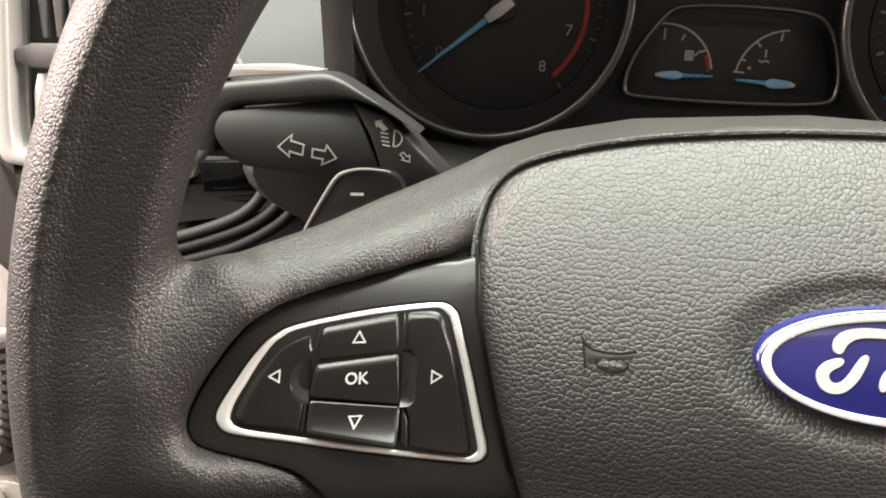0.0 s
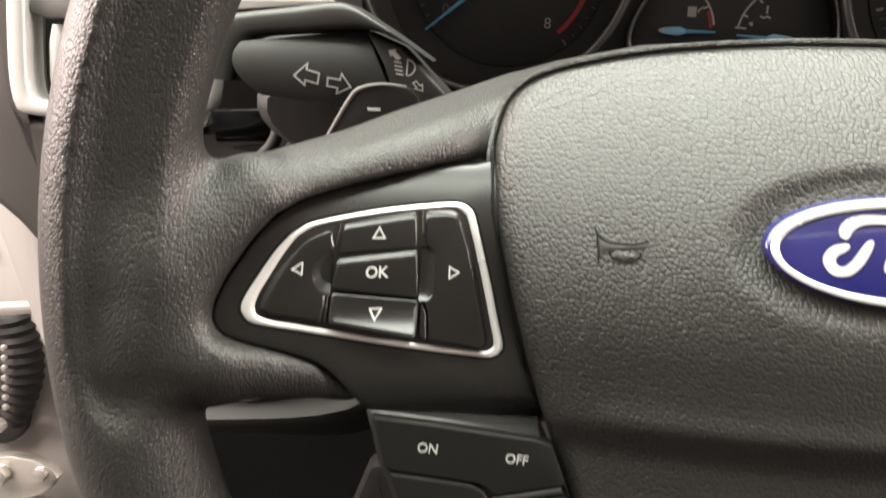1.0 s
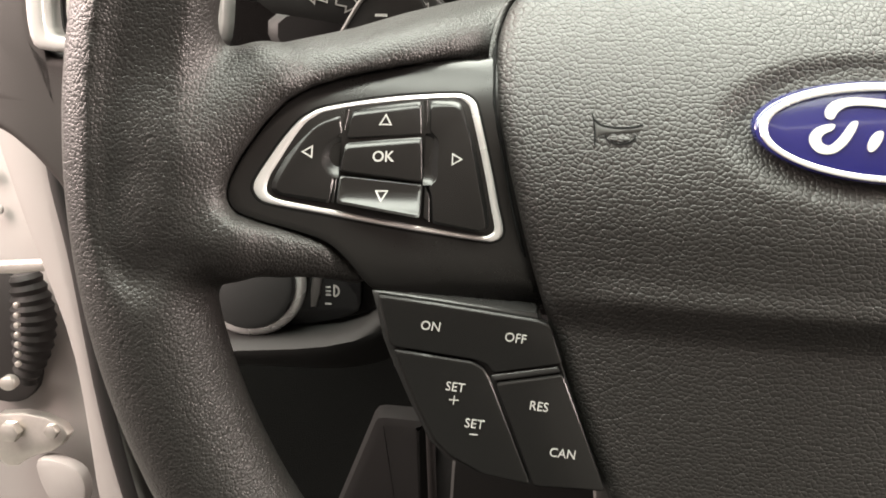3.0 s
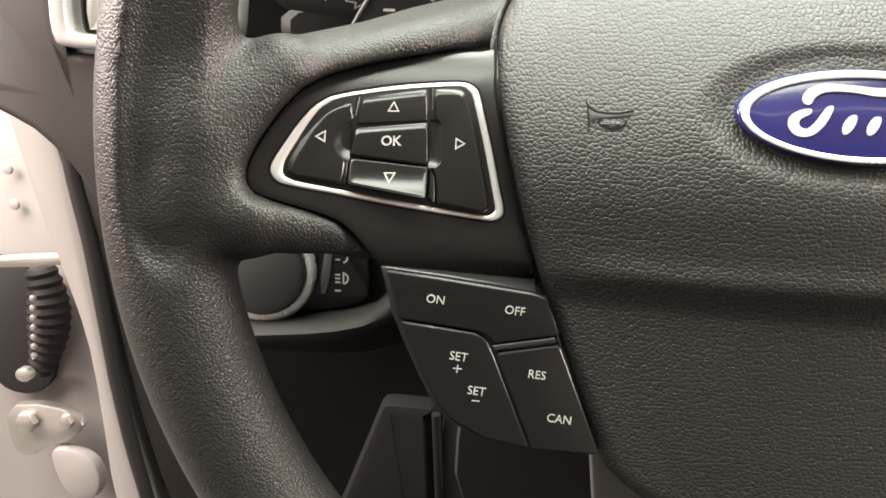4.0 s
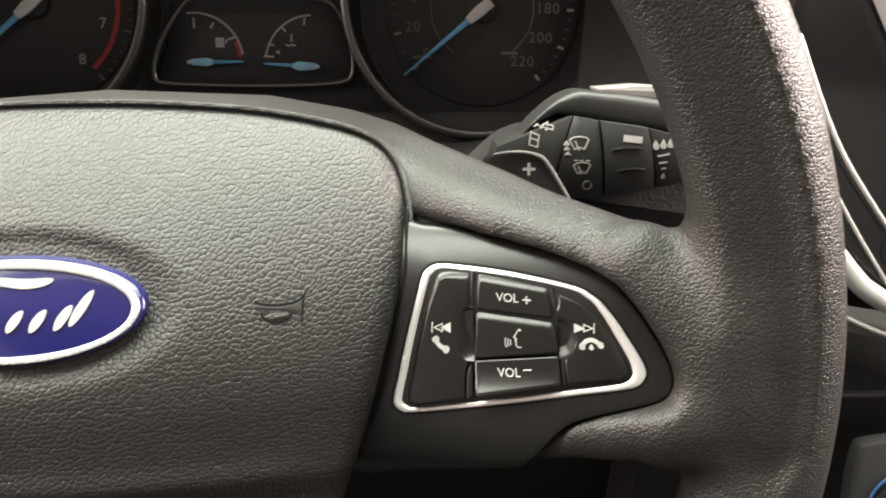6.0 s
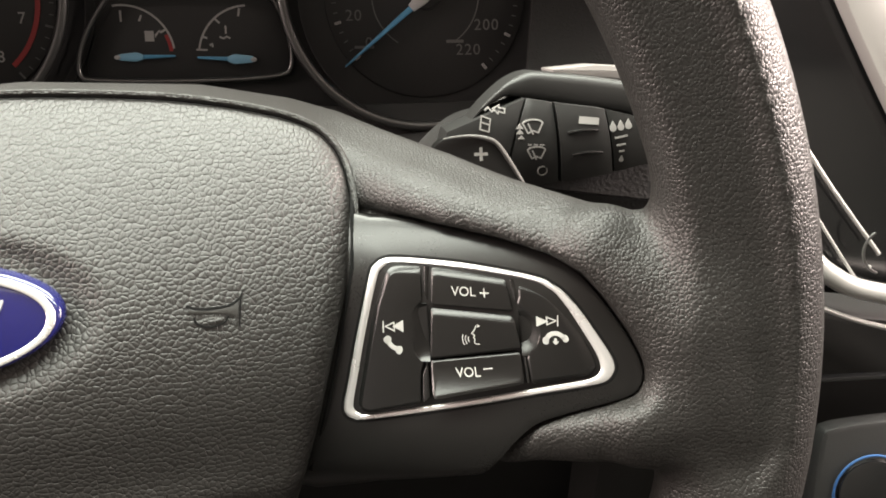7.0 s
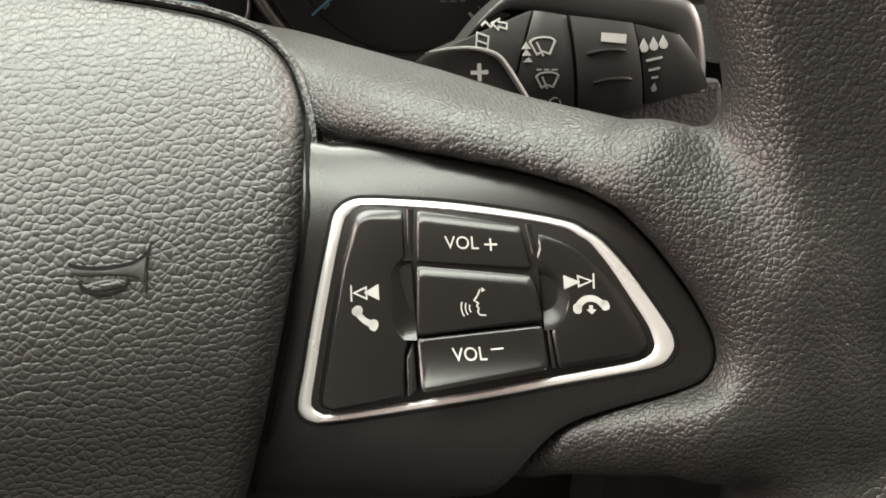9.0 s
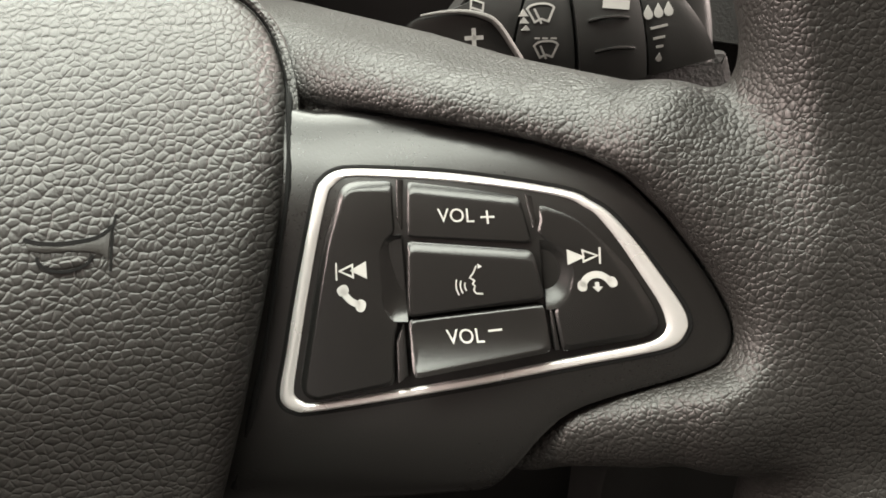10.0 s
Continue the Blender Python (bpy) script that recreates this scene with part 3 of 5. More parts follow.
# key outlines, each with the chamfer of every edge
KEY_SHAPES = {"up": (((119.3, 0.5), (103.75, 2.6), (103.0, -5.0), (120.4, -6.1)), (1.35, 0.3, 0.3, 0.3)),
              "mid": (((120.35, -7.0), (103.0, -5.55), (102.2, -15.8), (121.3, -13.3)), (1.25, 0.3, 0.35, 0.45)),
              "down": (((121.15, -14.1), (102.3, -16.2), (102.3, -23.4), (121.5, -20.3)), (0.35, 0.35, 0.6, 0.5)),
              "outer": (((121.4, 0.1), (125.3, -0.9), (127.5, -2.0), (129.0, -3.3), (131.3, -6.3), (133.8, -10.5), (135.8, -14.5), (136.4, -16.6), (135.9, -17.8), (134.3, -18.8), (123.0, -20.6), (122.5, -14.8), (124.5, -12.7),
                         (125.3, -10.2), (124.8, -7.7), (122.6, -6.1), (121.1, -4.6), (121.8, -3.1)), (1.5, 1.5, 1.5, 1.5, 1.5, 1.5, 1.4, 1.2, 1.0, 0.8, 0.35, 0.3, 0.3, 0.3, 0.3, 0.3, 0.3, 0.3)),
              "inner": (((101.7, 2.7), (96.6, 2.9), (94.9, 2.5), (93.7, 1.4), (91.2, -5.0), (88.8, -14.3), (87.1, -21.5), (86.2, -25.5), (86.8, -26.9), (88.3, -27.4), (99.7, -25.1), (100.2, -18.6), (101.0, -16.6), (99.7, -15.6),
                         (99.2, -14.2), (99.3, -6.9), (100.0, -5.5), (101.4, -4.4)), (1.3, 1.2, 1.1, 1.0, 1.0, 1.0, 1.0, 0.8, 0.7, 0.6, 0.35, 0.3, 0.3, 0.3, 0.3, 0.3, 0.3, 0.3))}


def chamfered(q, widths):
    """Outline moved inwards, every edge by its own width."""
    n = len(q)
    area = sum(q[i].x * q[(i + 1) % n].y - q[(i + 1) % n].x * q[i].y for i in range(n))
    s = 1 if area > 0 else -1
    out = []
    for i in range(n):
        t0, t1 = (q[i] - q[i - 1]).normalized(), (q[(i + 1) % n] - q[i]).normalized()
        n0, n1 = Vector((-t0.y, t0.x)) * s, Vector((-t1.y, t1.x)) * s
        d0, d1 = widths[i - 1], widths[i]
        det = n0.x * n1.y - n0.y * n1.x
        if abs(det) < 0.2:
            out.append(q[i] + (n0 + n1).normalized() * (d0 + d1) / 2)
        else:
            out.append(q[i] + Vector(((d0 * n1.y - d1 * n0.y) / det, (d1 * n0.x - d0 * n1.x) / det)))
    return out


def cruise_w(x, y):
    return 0.1 + 0.13 * (abs(x) - 99) - 0.20 * (y + 48.9)


def key(name, pts, widths, plane, lift, label, tilt=0.0, curl=0.0, depth=4.0):
    q = [Vector(p) for p in pts]
    cx, cy = sum(p.x for p in q) / len(q), sum(p.y for p in q) / len(q)

    def base(x, y):
        return plane(x, y) + lift + tilt * (y - cy) + curl * max(0.0, cy + 1.2 - y) ** 2
    bm = bmesh.new()
    rings = []
    for share, down in ((0.0, depth), (0.0, 0.9), (0.1, 0.66), (0.88, 0.10), (1.0, 0.03), (1.25, 0.0)):
        ring = softened(chamfered(q, [w * share for w in widths]) if share else q, 0.8)
        drop = [down * min(1.0, max(0.35, w)) for w in widths]
        rings.append([bm.verts.new(P(p.x, p.y, base(p.x, p.y) - (down if down > 2 else (drop[(i // 3) - 1] + drop[i // 3]) / 2))) for i, p in enumerate(ring)])
    for r0, r1 in zip(rings, rings[1:]):
        for a in range(len(r0)):
            b = (a + 1) % len(r0)
            bm.faces.new((r0[a], r0[b], r1[b], r1[a]))
    if curl:
        prev, edge = rings[-1], softened(chamfered(q, [w * 1.25 for w in widths]), 0.8)
        mid = Vector((cx, cy))
        for k in range(1, 9):
            ring = [bm.verts.new(P(p.x, p.y, base(p.x, p.y))) for p in [e.lerp(Vector((e.x * 0.9 + mid.x * 0.1, mid.y)), k / 9) for e in edge]]
            for a in range(len(ring)):
                b = (a + 1) % len(ring)
                bm.faces.new((prev[a], prev[b], ring[b], ring[a]))
            prev = ring
        bm.faces.new(prev)
    else:
        bm.faces.new(rings[-1])
    return part(name, bm, KEY, wheel, label, sharp=24), base


def tri(cx, cy, r, a):
    q = [(cx + r * math.cos(radians(a + k * 120)) * (1.0), cy + r * math.sin(radians(a + k * 120))) for k in range(3)]
    return q + q[:1]


def print_on(base, owner, lines=(), solids=(), width=0.32):
    bm = bmesh.new()
    if lines:
        ribbon(lines, width, base, bm=bm)
    if solids:
        fill(solids, base, bm=bm)
    return part("symbol", bm, WHITE, owner, "white printed symbol", smooth=False)


def letters_on(base, owner, text, size, x, y, angle=0.0, bold=0.02):
    return part_mesh("lettering", words(text, size, x, y, base, angle, bold=bold), WHITE, owner, "white printed lettering")


for s in (-1, 1):
    m = lambda pts: [(s * a, b) for a, b in pts]
    outline = curve(m(PANEL), 3, True)
    panel = part("spoke_panel", prism(outline, plate_w, 5.0, 0.7, rows=16, centre=(s * 112, -14)), SATIN, wheel, "satin black plastic spoke panel")
    bo, bi = [curve(m(q), 4, True) for q in (BEZ_O, BEZ_I)]
    part("bezel", frame_band(bo, bi, lambda x, y: panel_w(x, y) - 2.5, 1.5, 2.6), CHROME, panel, "satin chrome surround")
    part("key_well", prism(bi, lambda x, y: key_w(x, y) - 3.0, 0.6, 0, rows=6), GROOVE, panel, "black gap round the keys")
    part("bezel_shadow_gap", frame_band([Vector(p) for p in inset(bo, -0.5)], bo, lambda x, y: panel_w(x, y) - 1.45, 0.08, 0.3), GROOVE, panel)
    LIFT = {"mid": 0.9, "up": 0.3, "down": 0.5, "outer": 0.1, "inner": 0.1}
    LEAN = {"mid": 0.0, "up": -0.03, "down": -0.06, "outer": 0.0, "inner": 0.0}
    k = {n: key("key", m(p), widths, key_w, LIFT[n], "black rocker key", LEAN[n], (0.075 if s < 0 else 0.055) if n == "down" else 0.0) for n, (p, widths) in KEY_SHAPES.items()}
    # finger grooves beside the middle key, and the slim slots between keys
    c1, c2 = 121.4, 102.3
    g1 = [Vector((s * (c1 + 4.2 * max(0.0, math.cos(a)) ** 0.7), -10.3 + 4.6 * math.sin(a))) for a in [math.pi * (-0.5 + i / 16) for i in range(17)]]
    bowl1 = lambda x, y: key_w(x, y) + 0.13 - 1.5 * max(0.0, 1 - ((abs(x) - c1) / 4.2) ** 2 - ((y + 10.3) / 4.6) ** 2) ** 1.4
    part("finger_groove", prism(g1, bowl1, 1.5, 0, rows=10, centre=(s * c1, -10.3)), KEY, wheel, "glossy scooped recess")
    g2 = [Vector((s * (c2 - 3.4 * max(0.0, math.cos(a)) ** 0.25), -10.6 + 5.9 * math.sin(a))) for a in [math.pi * (-0.5 + i / 24) for i in range(25)]]
    bowl2 = lambda x, y: key_w(x, y) + 0.13 - 1.3 * max(0.0, 1 - ((abs(x) - c2) / 3.4) ** 2) ** 1.3 * max(0.0, 1 - ((y + 10.6) / 5.9) ** 6)
    part("finger_groove", prism(g2, bowl2, 1.5, 0, rows=10, centre=(s * c2, -10.6)), KEY, wheel, "glossy scooped recess")
    for a in (((119.95, 0.5), (120.95, 0.35), (121.35, -2.9), (120.6, -4.1)), ((103.25, 2.8), (102.2, 2.9), (101.8, -2.3), (102.55, -4.0)),
              ((121.8, -14.7), (122.35, -15.3), (122.75, -20.2), (121.95, -20.3)), ((101.8, -16.8), (101.2, -17.6), (100.5, -19.2), (100.2, -24.7), (101.8, -23.8))):
        part("divider", prism([Vector((s * x, y)) for x, y in a], lambda x, y: key_w(x, y) + 0.02, 1.4, 0.25), KEY, wheel, "slim glossy divider")
    if s < 0:
        print_on(k["up"][1], k["up"][0], [tri(-111.6, -2.05, 1.45, 90)])
        print_on(k["down"][1], k["down"][0], [tri(-111.5, -18.4, 1.45, -90)])
        print_on(k["outer"][1], k["outer"][0], [tri(-128.4, -9.0, 1.4, 180)])
        print_on(k["inner"][1], k["inner"][0], [tri(-95.0, -10.6, 1.4, 0)])
        letters_on(k["mid"][1], k["mid"][0], "OK", 2.45, -111.6, -10.0, bold=0.05)
    else:
        letters_on(k["up"][1], k["up"][0], "VOL", 1.95, 110.2, -2.2, -1, bold=0.0)
        print_on(k["up"][1], k["up"][0], [[(113.6, -2.4), (115.5, -2.4)], [(114.55, -1.5), (114.55, -3.3)]], width=0.27)
        letters_on(k["down"][1], k["down"][0], "VOL", 1.95, 110.0, -18.35, 3, bold=0.0)
        print_on(k["down"][1], k["down"][0], [[(113.2, -17.6), (115.1, -17.4)]], width=0.26)
        b, o = k["mid"][1], k["mid"][0]
        print_on(b, o, [[(112.3, -8.8), (111.85, -9.7), (111.3, -10.4), (111.9, -10.8), (111.6, -11.2), (111.9, -11.5), (111.7, -12.1), (112.0, -12.5), (112.9, -12.55)],
                        arc(111.6, -11.5, 1.1, 155, 215, 6), arc(111.6, -11.5, 1.7, 155, 215, 6), arc(111.6, -11.5, 2.3, 158, 212, 6)],
                 [[(112.5, -8.5), (113.1, -8.9), (112.5, -9.2)]], 0.19)
        blob = lambda x, y, a, l, w: [(x + c * math.cos(radians(a)) - e * math.sin(radians(a)), y + c * math.sin(radians(a)) + e * math.cos(radians(a)))
                                      for c, e in [(p.x, p.y) for p in rounded([(-l / 2, -w / 2), (l / 2, -w / 2), (l / 2, w / 2), (-l / 2, w / 2)], 2)]]
        b, o = k["inner"][1], k["inner"][0]
        print_on(b, o, [[(92.7, -8.4), (92.6, -10.8)], [(95.0, -8.7), (93.1, -9.55), (95.0, -10.4), (95.0, -8.7)]], [[(97.0, -8.2), (94.6, -9.5), (96.95, -10.6)]], 0.25)
        print_on(b, o, [arc(96.2, -11.2, 3.0, 192, 262, 12)], [blob(93.4, -12.2, 30, 1.7, 1.35), blob(95.8, -14.3, 65, 1.7, 1.35)], 0.95)
        b, o = k["outer"][1], k["outer"][0]
        print_on(b, o, [[(129.3, -6.7), (129.15, -8.9)], [(127.0, -7.1), (128.9, -7.8), (127.0, -8.6), (127.0, -7.1)]], [[(124.9, -6.95), (127.3, -7.95), (124.85, -9.0)]], 0.25)
        print_on(b, o, [arc(128.5, -12.3, 2.0, 30, 168, 12)], [blob(126.5, -11.8, 85, 1.4, 1.25), blob(130.5, -11.3, 110, 1.4, 1.25),
                                                              [(128.2, -11.3), (128.75, -11.3), (128.75, -11.9), (129.2, -11.9), (128.5, -12.6), (127.8, -11.9), (128.2, -11.9)]], 0.9)

# ---- cruise keys under the left panel ----
CRUISE = {"ON": (((-111.8, -41.7), (-98.6, -43.4), (-85.3, -45.4), (-74.6, -47.0), (-70.9, -48.2), (-67.3, -57.4), (-83.7, -59.7), (-85.4, -57.6), (-88.3, -56.6), (-98.1, -55.1), (-107.7, -53.7), (-108.8, -52.6)),
                 (0.55, 0.55, 0.55, 0.5, 0.3, 0.3, 0.35, 0.3, 0.3, 0.3, 0.5, 0.6)),
          "SET": (((-107.6, -54.4), (-98.1, -55.8), (-88.7, -57.2), (-85.9, -58.7), (-84.2, -61.8), (-73.6, -86.0), (-86.2, -83.2), (-93.2, -79.5), (-97.2, -75.8), (-101.9, -67.2), (-105.4, -59.6)),
                  (0.4, 0.4, 0.35, 0.35, 0.3, 0.3, 0.6, 0.7, 0.7, 0.7, 0.7)),
          "RES": (((-83.0, -62.2), (-67.2, -60.0), (-55.6, -87.6), (-72.8, -86.4)), (0.4, 0.3, 0.4, 0.3))}
carrier = [Vector(p) for p in ((-113.2, -41.0), (-74, -46.2), (-68, -60), (-56, -88.6), (-73, -87.6), (-86.8, -84.4), (-94.2, -80.6), (-98.5, -76.4), (-103.2, -67.8), (-107.2, -59.6), (-110.2, -52.8))]
part("key_carrier", prism(carrier, lambda x, y: cruise_w(x, y) - 1.2, 11.0, 0.8), KEY_EDGE, wheel, "glossy black edge of the lower key block")
for n, (pts, widths) in CRUISE.items():
    ob, base = key("cruise_key", pts, widths, cruise_w, 0.9, "black cruise control key", depth=3.0)
    if n == "ON":
        letters_on(base, ob, "ON", 2.2, -98.9, -48.95, -7, bold=0.0)
        letters_on(base, ob, "OFF", 2.2, -78.8, -51.5, -7, bold=0.0)
    elif n == "SET":
        letters_on(base, ob, "SET", 2.2, -92.5, -63.1, -7, bold=0.0)
        print_on(base, ob, [[(-93.8, -65.95), (-91.6, -66.15)], [(-92.6, -65.0), (-92.8, -67.1)]], width=0.25)
        letters_on(base, ob, "SET", 2.2, -87.6, -71.7, -7, bold=0.0)
        print_on(base, ob, [[(-88.7, -74.0), (-86.7, -74.2)]], width=0.25)
    else:
        letters_on(base, ob, "RES", 2.2, -72.5, -67.5, -7, bold=0.0)
        letters_on(base, ob, "CAN", 2.2, -66.3, -78.6, -7, bold=0.0)
part("key_ridge", prism([Vector(p) for p in ((-84.0, -60.3), (-68.4, -58.2), (-67.9, -59.4), (-83.4, -61.6))], lambda x, y: cruise_w(x, y) + 0.6, 2.0, 0.25), KEY_EDGE, wheel, "glossy ridge between the keys")

for s in (-1, 1):  # dark gap round the pad
    line = [(s * 86.4, 21, -38), (s * 87.2, 16, -30)] + [(s * (a + 0.5), b, plate_w(a, b) - 0.3) for a, b in ((86.6, 12), (86.0, 2), (83.6, -9), (80.8, -21), (77.6, -32), (74.0, -43))]
    part("pad_gap", tube(curve(line, 4), 0.6, 8), GROOVE, wheel, "dark gap beside the pad")



def seam_line(out, down):
    """A line beside the pad's upper edge, round both corners."""
    half = curve(PAD_EDGE[:9], 6)
    e = [(-p.x, p.y) for p in half[:0:-1]] + [(p.x, p.y) for p in half]
    res = []
    for i, p in enumerate(e):
        a, b = e[max(i - 1, 0)], e[min(i + 1, len(e) - 1)]
        t = Vector((b[0] - a[0], b[1] - a[1])).normalized()
        q = (p[0] - t.y * out, p[1] + t.x * out)
        drop = 4.5 - 2.9 * min(1.0, max(0.0, (p[1] - 24) / 10))
        res.append((q[0], q[1], float(pad_w(*p)) - drop - down))
    return res


part("pad_seam", tube(seam_line(1.2, 0.1), 0.85, 8), RIM, wheel, "fine raised lip along the pad's upper edge")
part("seam_gap", tube(seam_line(0.35, 0.35), 0.27, 8), GROOVE, wheel, "dark gap along the pad's upper edge")

# ---- shift paddles behind the spokes ----
for s in (-1, 1):
    drop_by = 0.0 if s < 0 else 2.4
    pts = [(s * a, b - drop_by) for a, b in ((106, 20), (107.5, 27.8), (113, 29.6), (121.3, 29.2), (125.0, 26.5), (133.0, 12.5), (136, 4), (112, 2), (106, 8))]
    pb = lambda x, y: -47.0 + 0.05 * (abs(x) - 115)
    pd = part("shift_paddle", prism(rounded(pts, 2), pb, 4.0, 0.9), KEY, wheel, "black gear shift paddle with a bright edge")
    edge = [(s * a, b - drop_by, -46.6) for a, b in ((110.5, 29.0), (114, 29.4), (118, 29.4), (121.7, 28.6), (124.3, 27.0), (127.4, 22.3), (131.4, 15.2), (134.5, 9))]
    part("paddle_edge", tube(curve(edge, 6), [0.22 + 0.36 * min(1.0, i / 20) for i in range(len(curve(edge, 6)))], 8), SILVER_GREY, pd, "satin silver edge strip")
    cx, cy = (-119.0, 23.0) if s < 0 else (120.0, 22.4)
    strokes = [[(cx - 1.7, cy), (cx + 1.7, cy)]] + ([] if s < 0 else [[(cx, cy - 1.7), (cx, cy + 1.7)]])
    part("symbol", ribbon(strokes, 0.75, pb), WHITE, pd, "white printed sign")

# ---- satin trim of the lower spoke, beside the pad ----
for s in (-1, 1):
    pts = [Vector((s * a, b)) for a, b in ((56.5, -93), (52.5, -92), (30, -104), (27, -190), (44, -190), (51, -140))]
    part("spoke_trim", prism(softened(pts, 2), lambda x, y: -16.0 + 0.10 * (y + 95), 6, 1.6), SILVER_GREY, wheel, "satin grey trim of the lower spoke")

# ---- hub back ----
hub = bmesh.new()
prism(rounded([(-88, 20), (-60, 38), (0, 44), (60, 38), (88, 20), (76, -50), (46, -98), (0, -104), (-46, -98), (-76, -50)], 2), lambda x, y: -30 - 0.3 * max(0, y + 10) - 0.0012 * x * x, 30, 4, hub)
part("hub_cover", hub, DARK, wheel, "dark plastic rear cover of the hub")

# ---------------- steering column ----------------
column = thing("steering_column_shroud", DASHF, "dark grained plastic steering column shroud", "column shroud")


def loft(sections, bm=None, cap=True):
    """Skin over outlines with equal counts; each is (outline, w)."""
    bm = bm or bmesh.new()
    rings = [[bm.verts.new(P(p[0], p[1], w)) for p in o] for o, w in sections]
    n = len(rings[0])
    for a, b in zip(rings, rings[1:]):
        for i in range(n):
            bm.faces.new((a[i], a[(i + 1) % n], b[(i + 1) % n], b[i]))
    if cap:
        bm.faces.new(list(reversed(rings[0])))
        bm.faces.new(rings[-1])
    return bm


def scaled(pts, k, cx=0.0, cy=0.0):
    return [Vector((cx + (p[0] - cx) * k, cy + (p[1] - cy) * k)) for p in pts]


def turned(u, v):
    # from the wheel's axes to the dash's axes
    a = radians(2.2)
    return Vector((u * math.cos(a) - v * math.sin(a), u * math.sin(a) + v * math.cos(a)))


UP = ((-150, 24), (-152, 32), (-140, 36), (-128, 35), (-118, 26), (-102, 8), (-70, 0), (70, 0), (102, 8), (118, 26), (128, 33), (140, 34), (160, 30), (164, 20), (150, 10), (112, -8), (-112, -8), (-138, 14))
up = rounded(UP, 2)
part("upper_shroud", loft([(scaled(up, 0.985, 0, 25), -94), (up, -97), (scaled(up, 0.99, 0, 10), -112), (scaled(up, 0.94, 0, 10), -118)]), SHROUD, column, "upper half of the shroud round the column")
WING_LEFT = (((-108, 36.8), (-107.6, 36.2)), ((-116, 42.4), (-115.3, 41.0)), ((-123.7, 47.4), (-122, 44.2)), ((-131.3, 52), (-129, 45.3)), ((-137.5, 53.3), (-137, 44.8)), ((-150, 51.8), (-146.3, 44.1)),
             ((-164.2, 50.3), (-161.3, 43)), ((-171, 49), (-165.4, 40.6)), ((-176, 45), (-166.6, 38.5)), ((-179, 38), (-167.3, 35.6)), ((-179.5, 30.5), (-168.8, 29.6)))
WING_RIGHT = (((119.5, 26), (119.6, 25.4)), ((125, 32), (125.2, 30.4)), ((131, 36.9), (130.5, 33.0)), ((134.9, 38.9), (136.2, 32.2)), ((138.7, 39.8), (140, 31.5)), ((144, 39.2), (145, 30.4)), ((154.8, 37.7), (154.7, 28.4)),
              ((171, 34.4), (164, 26.6)), ((175.6, 30.5), (168, 24.7)), ((177.5, 21), (168.6, 21)), ((177.5, 12.6), (169.6, 13.4)))


def wing(pairs, w, depth):
    """A rounded bar between an outer and an inner edge."""
    outer = curve([(*turned(*a), 0) for a, b in pairs], 4)
    inner = curve([(*turned(*b), 0) for a, b in pairs], 4)
    profile = ((0, depth), (0, 3.0), (0.05, 1.3), (0.14, 0.4), (0.3, 0), (0.72, 0), (0.88, 0.5), (0.96, 1.6), (1, 3.5), (1, depth))
    bm = bmesh.new()
    rows = [[bm.verts.new(P(*(o + (i - o) * k).xy, w - d)) for k, d in profile] for o, i in zip(outer, inner)]
    for a, b in zip(rows, rows[1:]):
        for j in range(len(profile) - 1):
            bm.faces.new((a[j], a[j + 1], b[j + 1], b[j]))
        bm.faces.new((a[-1], a[0], b[0], b[-1]))
    for r in (rows[0], rows[-1]):
        bm.faces.new(r)
    bmesh.ops.recalc_face_normals(bm, faces=bm.faces)
    part("shroud_wing", bm, STALK, column, "smooth wing that bends over the stalk", sharp=60)


wing(WING_LEFT, -84, 16)
wing(WING_RIGHT, -74, 16)
for pts, w in ((((-139.4, 52.8), (-138.6, 53.8), (-151, 55.2), (-163, 55.0), (-186, 54), (-186, 49.5), (-164, 51.2)), -90), (((145.6, 38.8), (145.2, 40.0), (158, 40.6), (171, 39.3), (184, 37.6), (184, 32.6), (172, 35.0)), -79)):
    part("wing_cap", prism(softened([turned(*p) for p in pts], 0.4), flat(w), 16, 0.5), BODY, column, "pale cap strip on the wing")
low = rounded(((-172, 24), (-120, 14), (-70, 10), (70, 10), (120, 14), (172, 24), (172, 6), (140, -8), (70, -74), (0, -84), (-70, -74), (-140, -8), (-172, 6)), 2)
part("lower_shroud", loft([(scaled(low, 0.97, 0, -10), -112), (low, -118), (low, -230)]), SHROUD, column, "lower half of the shroud")
boss = [(40 * math.cos(a), -16 + 40 * math.sin(a)) for a in [2 * math.pi * i / 40 for i in range(40)]]
part("column_boss", loft([(boss, -62), (boss, -130)]), DARK, column, "round collar behind the wheel hub")
lowbox = rounded(((-94, -98), (-84, -94), (-50, -94), (-40, -100), (-40, -150), (-94, -150)), 2)
part("knee_cover", loft([(scaled(lowbox, 0.96, -67, -120), -56), (lowbox, -60), (lowbox, -150)]), SHROUD, column, "rounded cover below the column")

lipr = [Vector(p) for p in ((112, -8), (112, 16), (130, 18), (150, 20), (186, 22), (192, 2), (150, -18))]
part("shroud_lip", prism(softened(lipr, 2), lambda x, y: -88 + 0.10 * (y - 5), 12, 3.0), FLANK, column, "grained edge of the lower shroud")


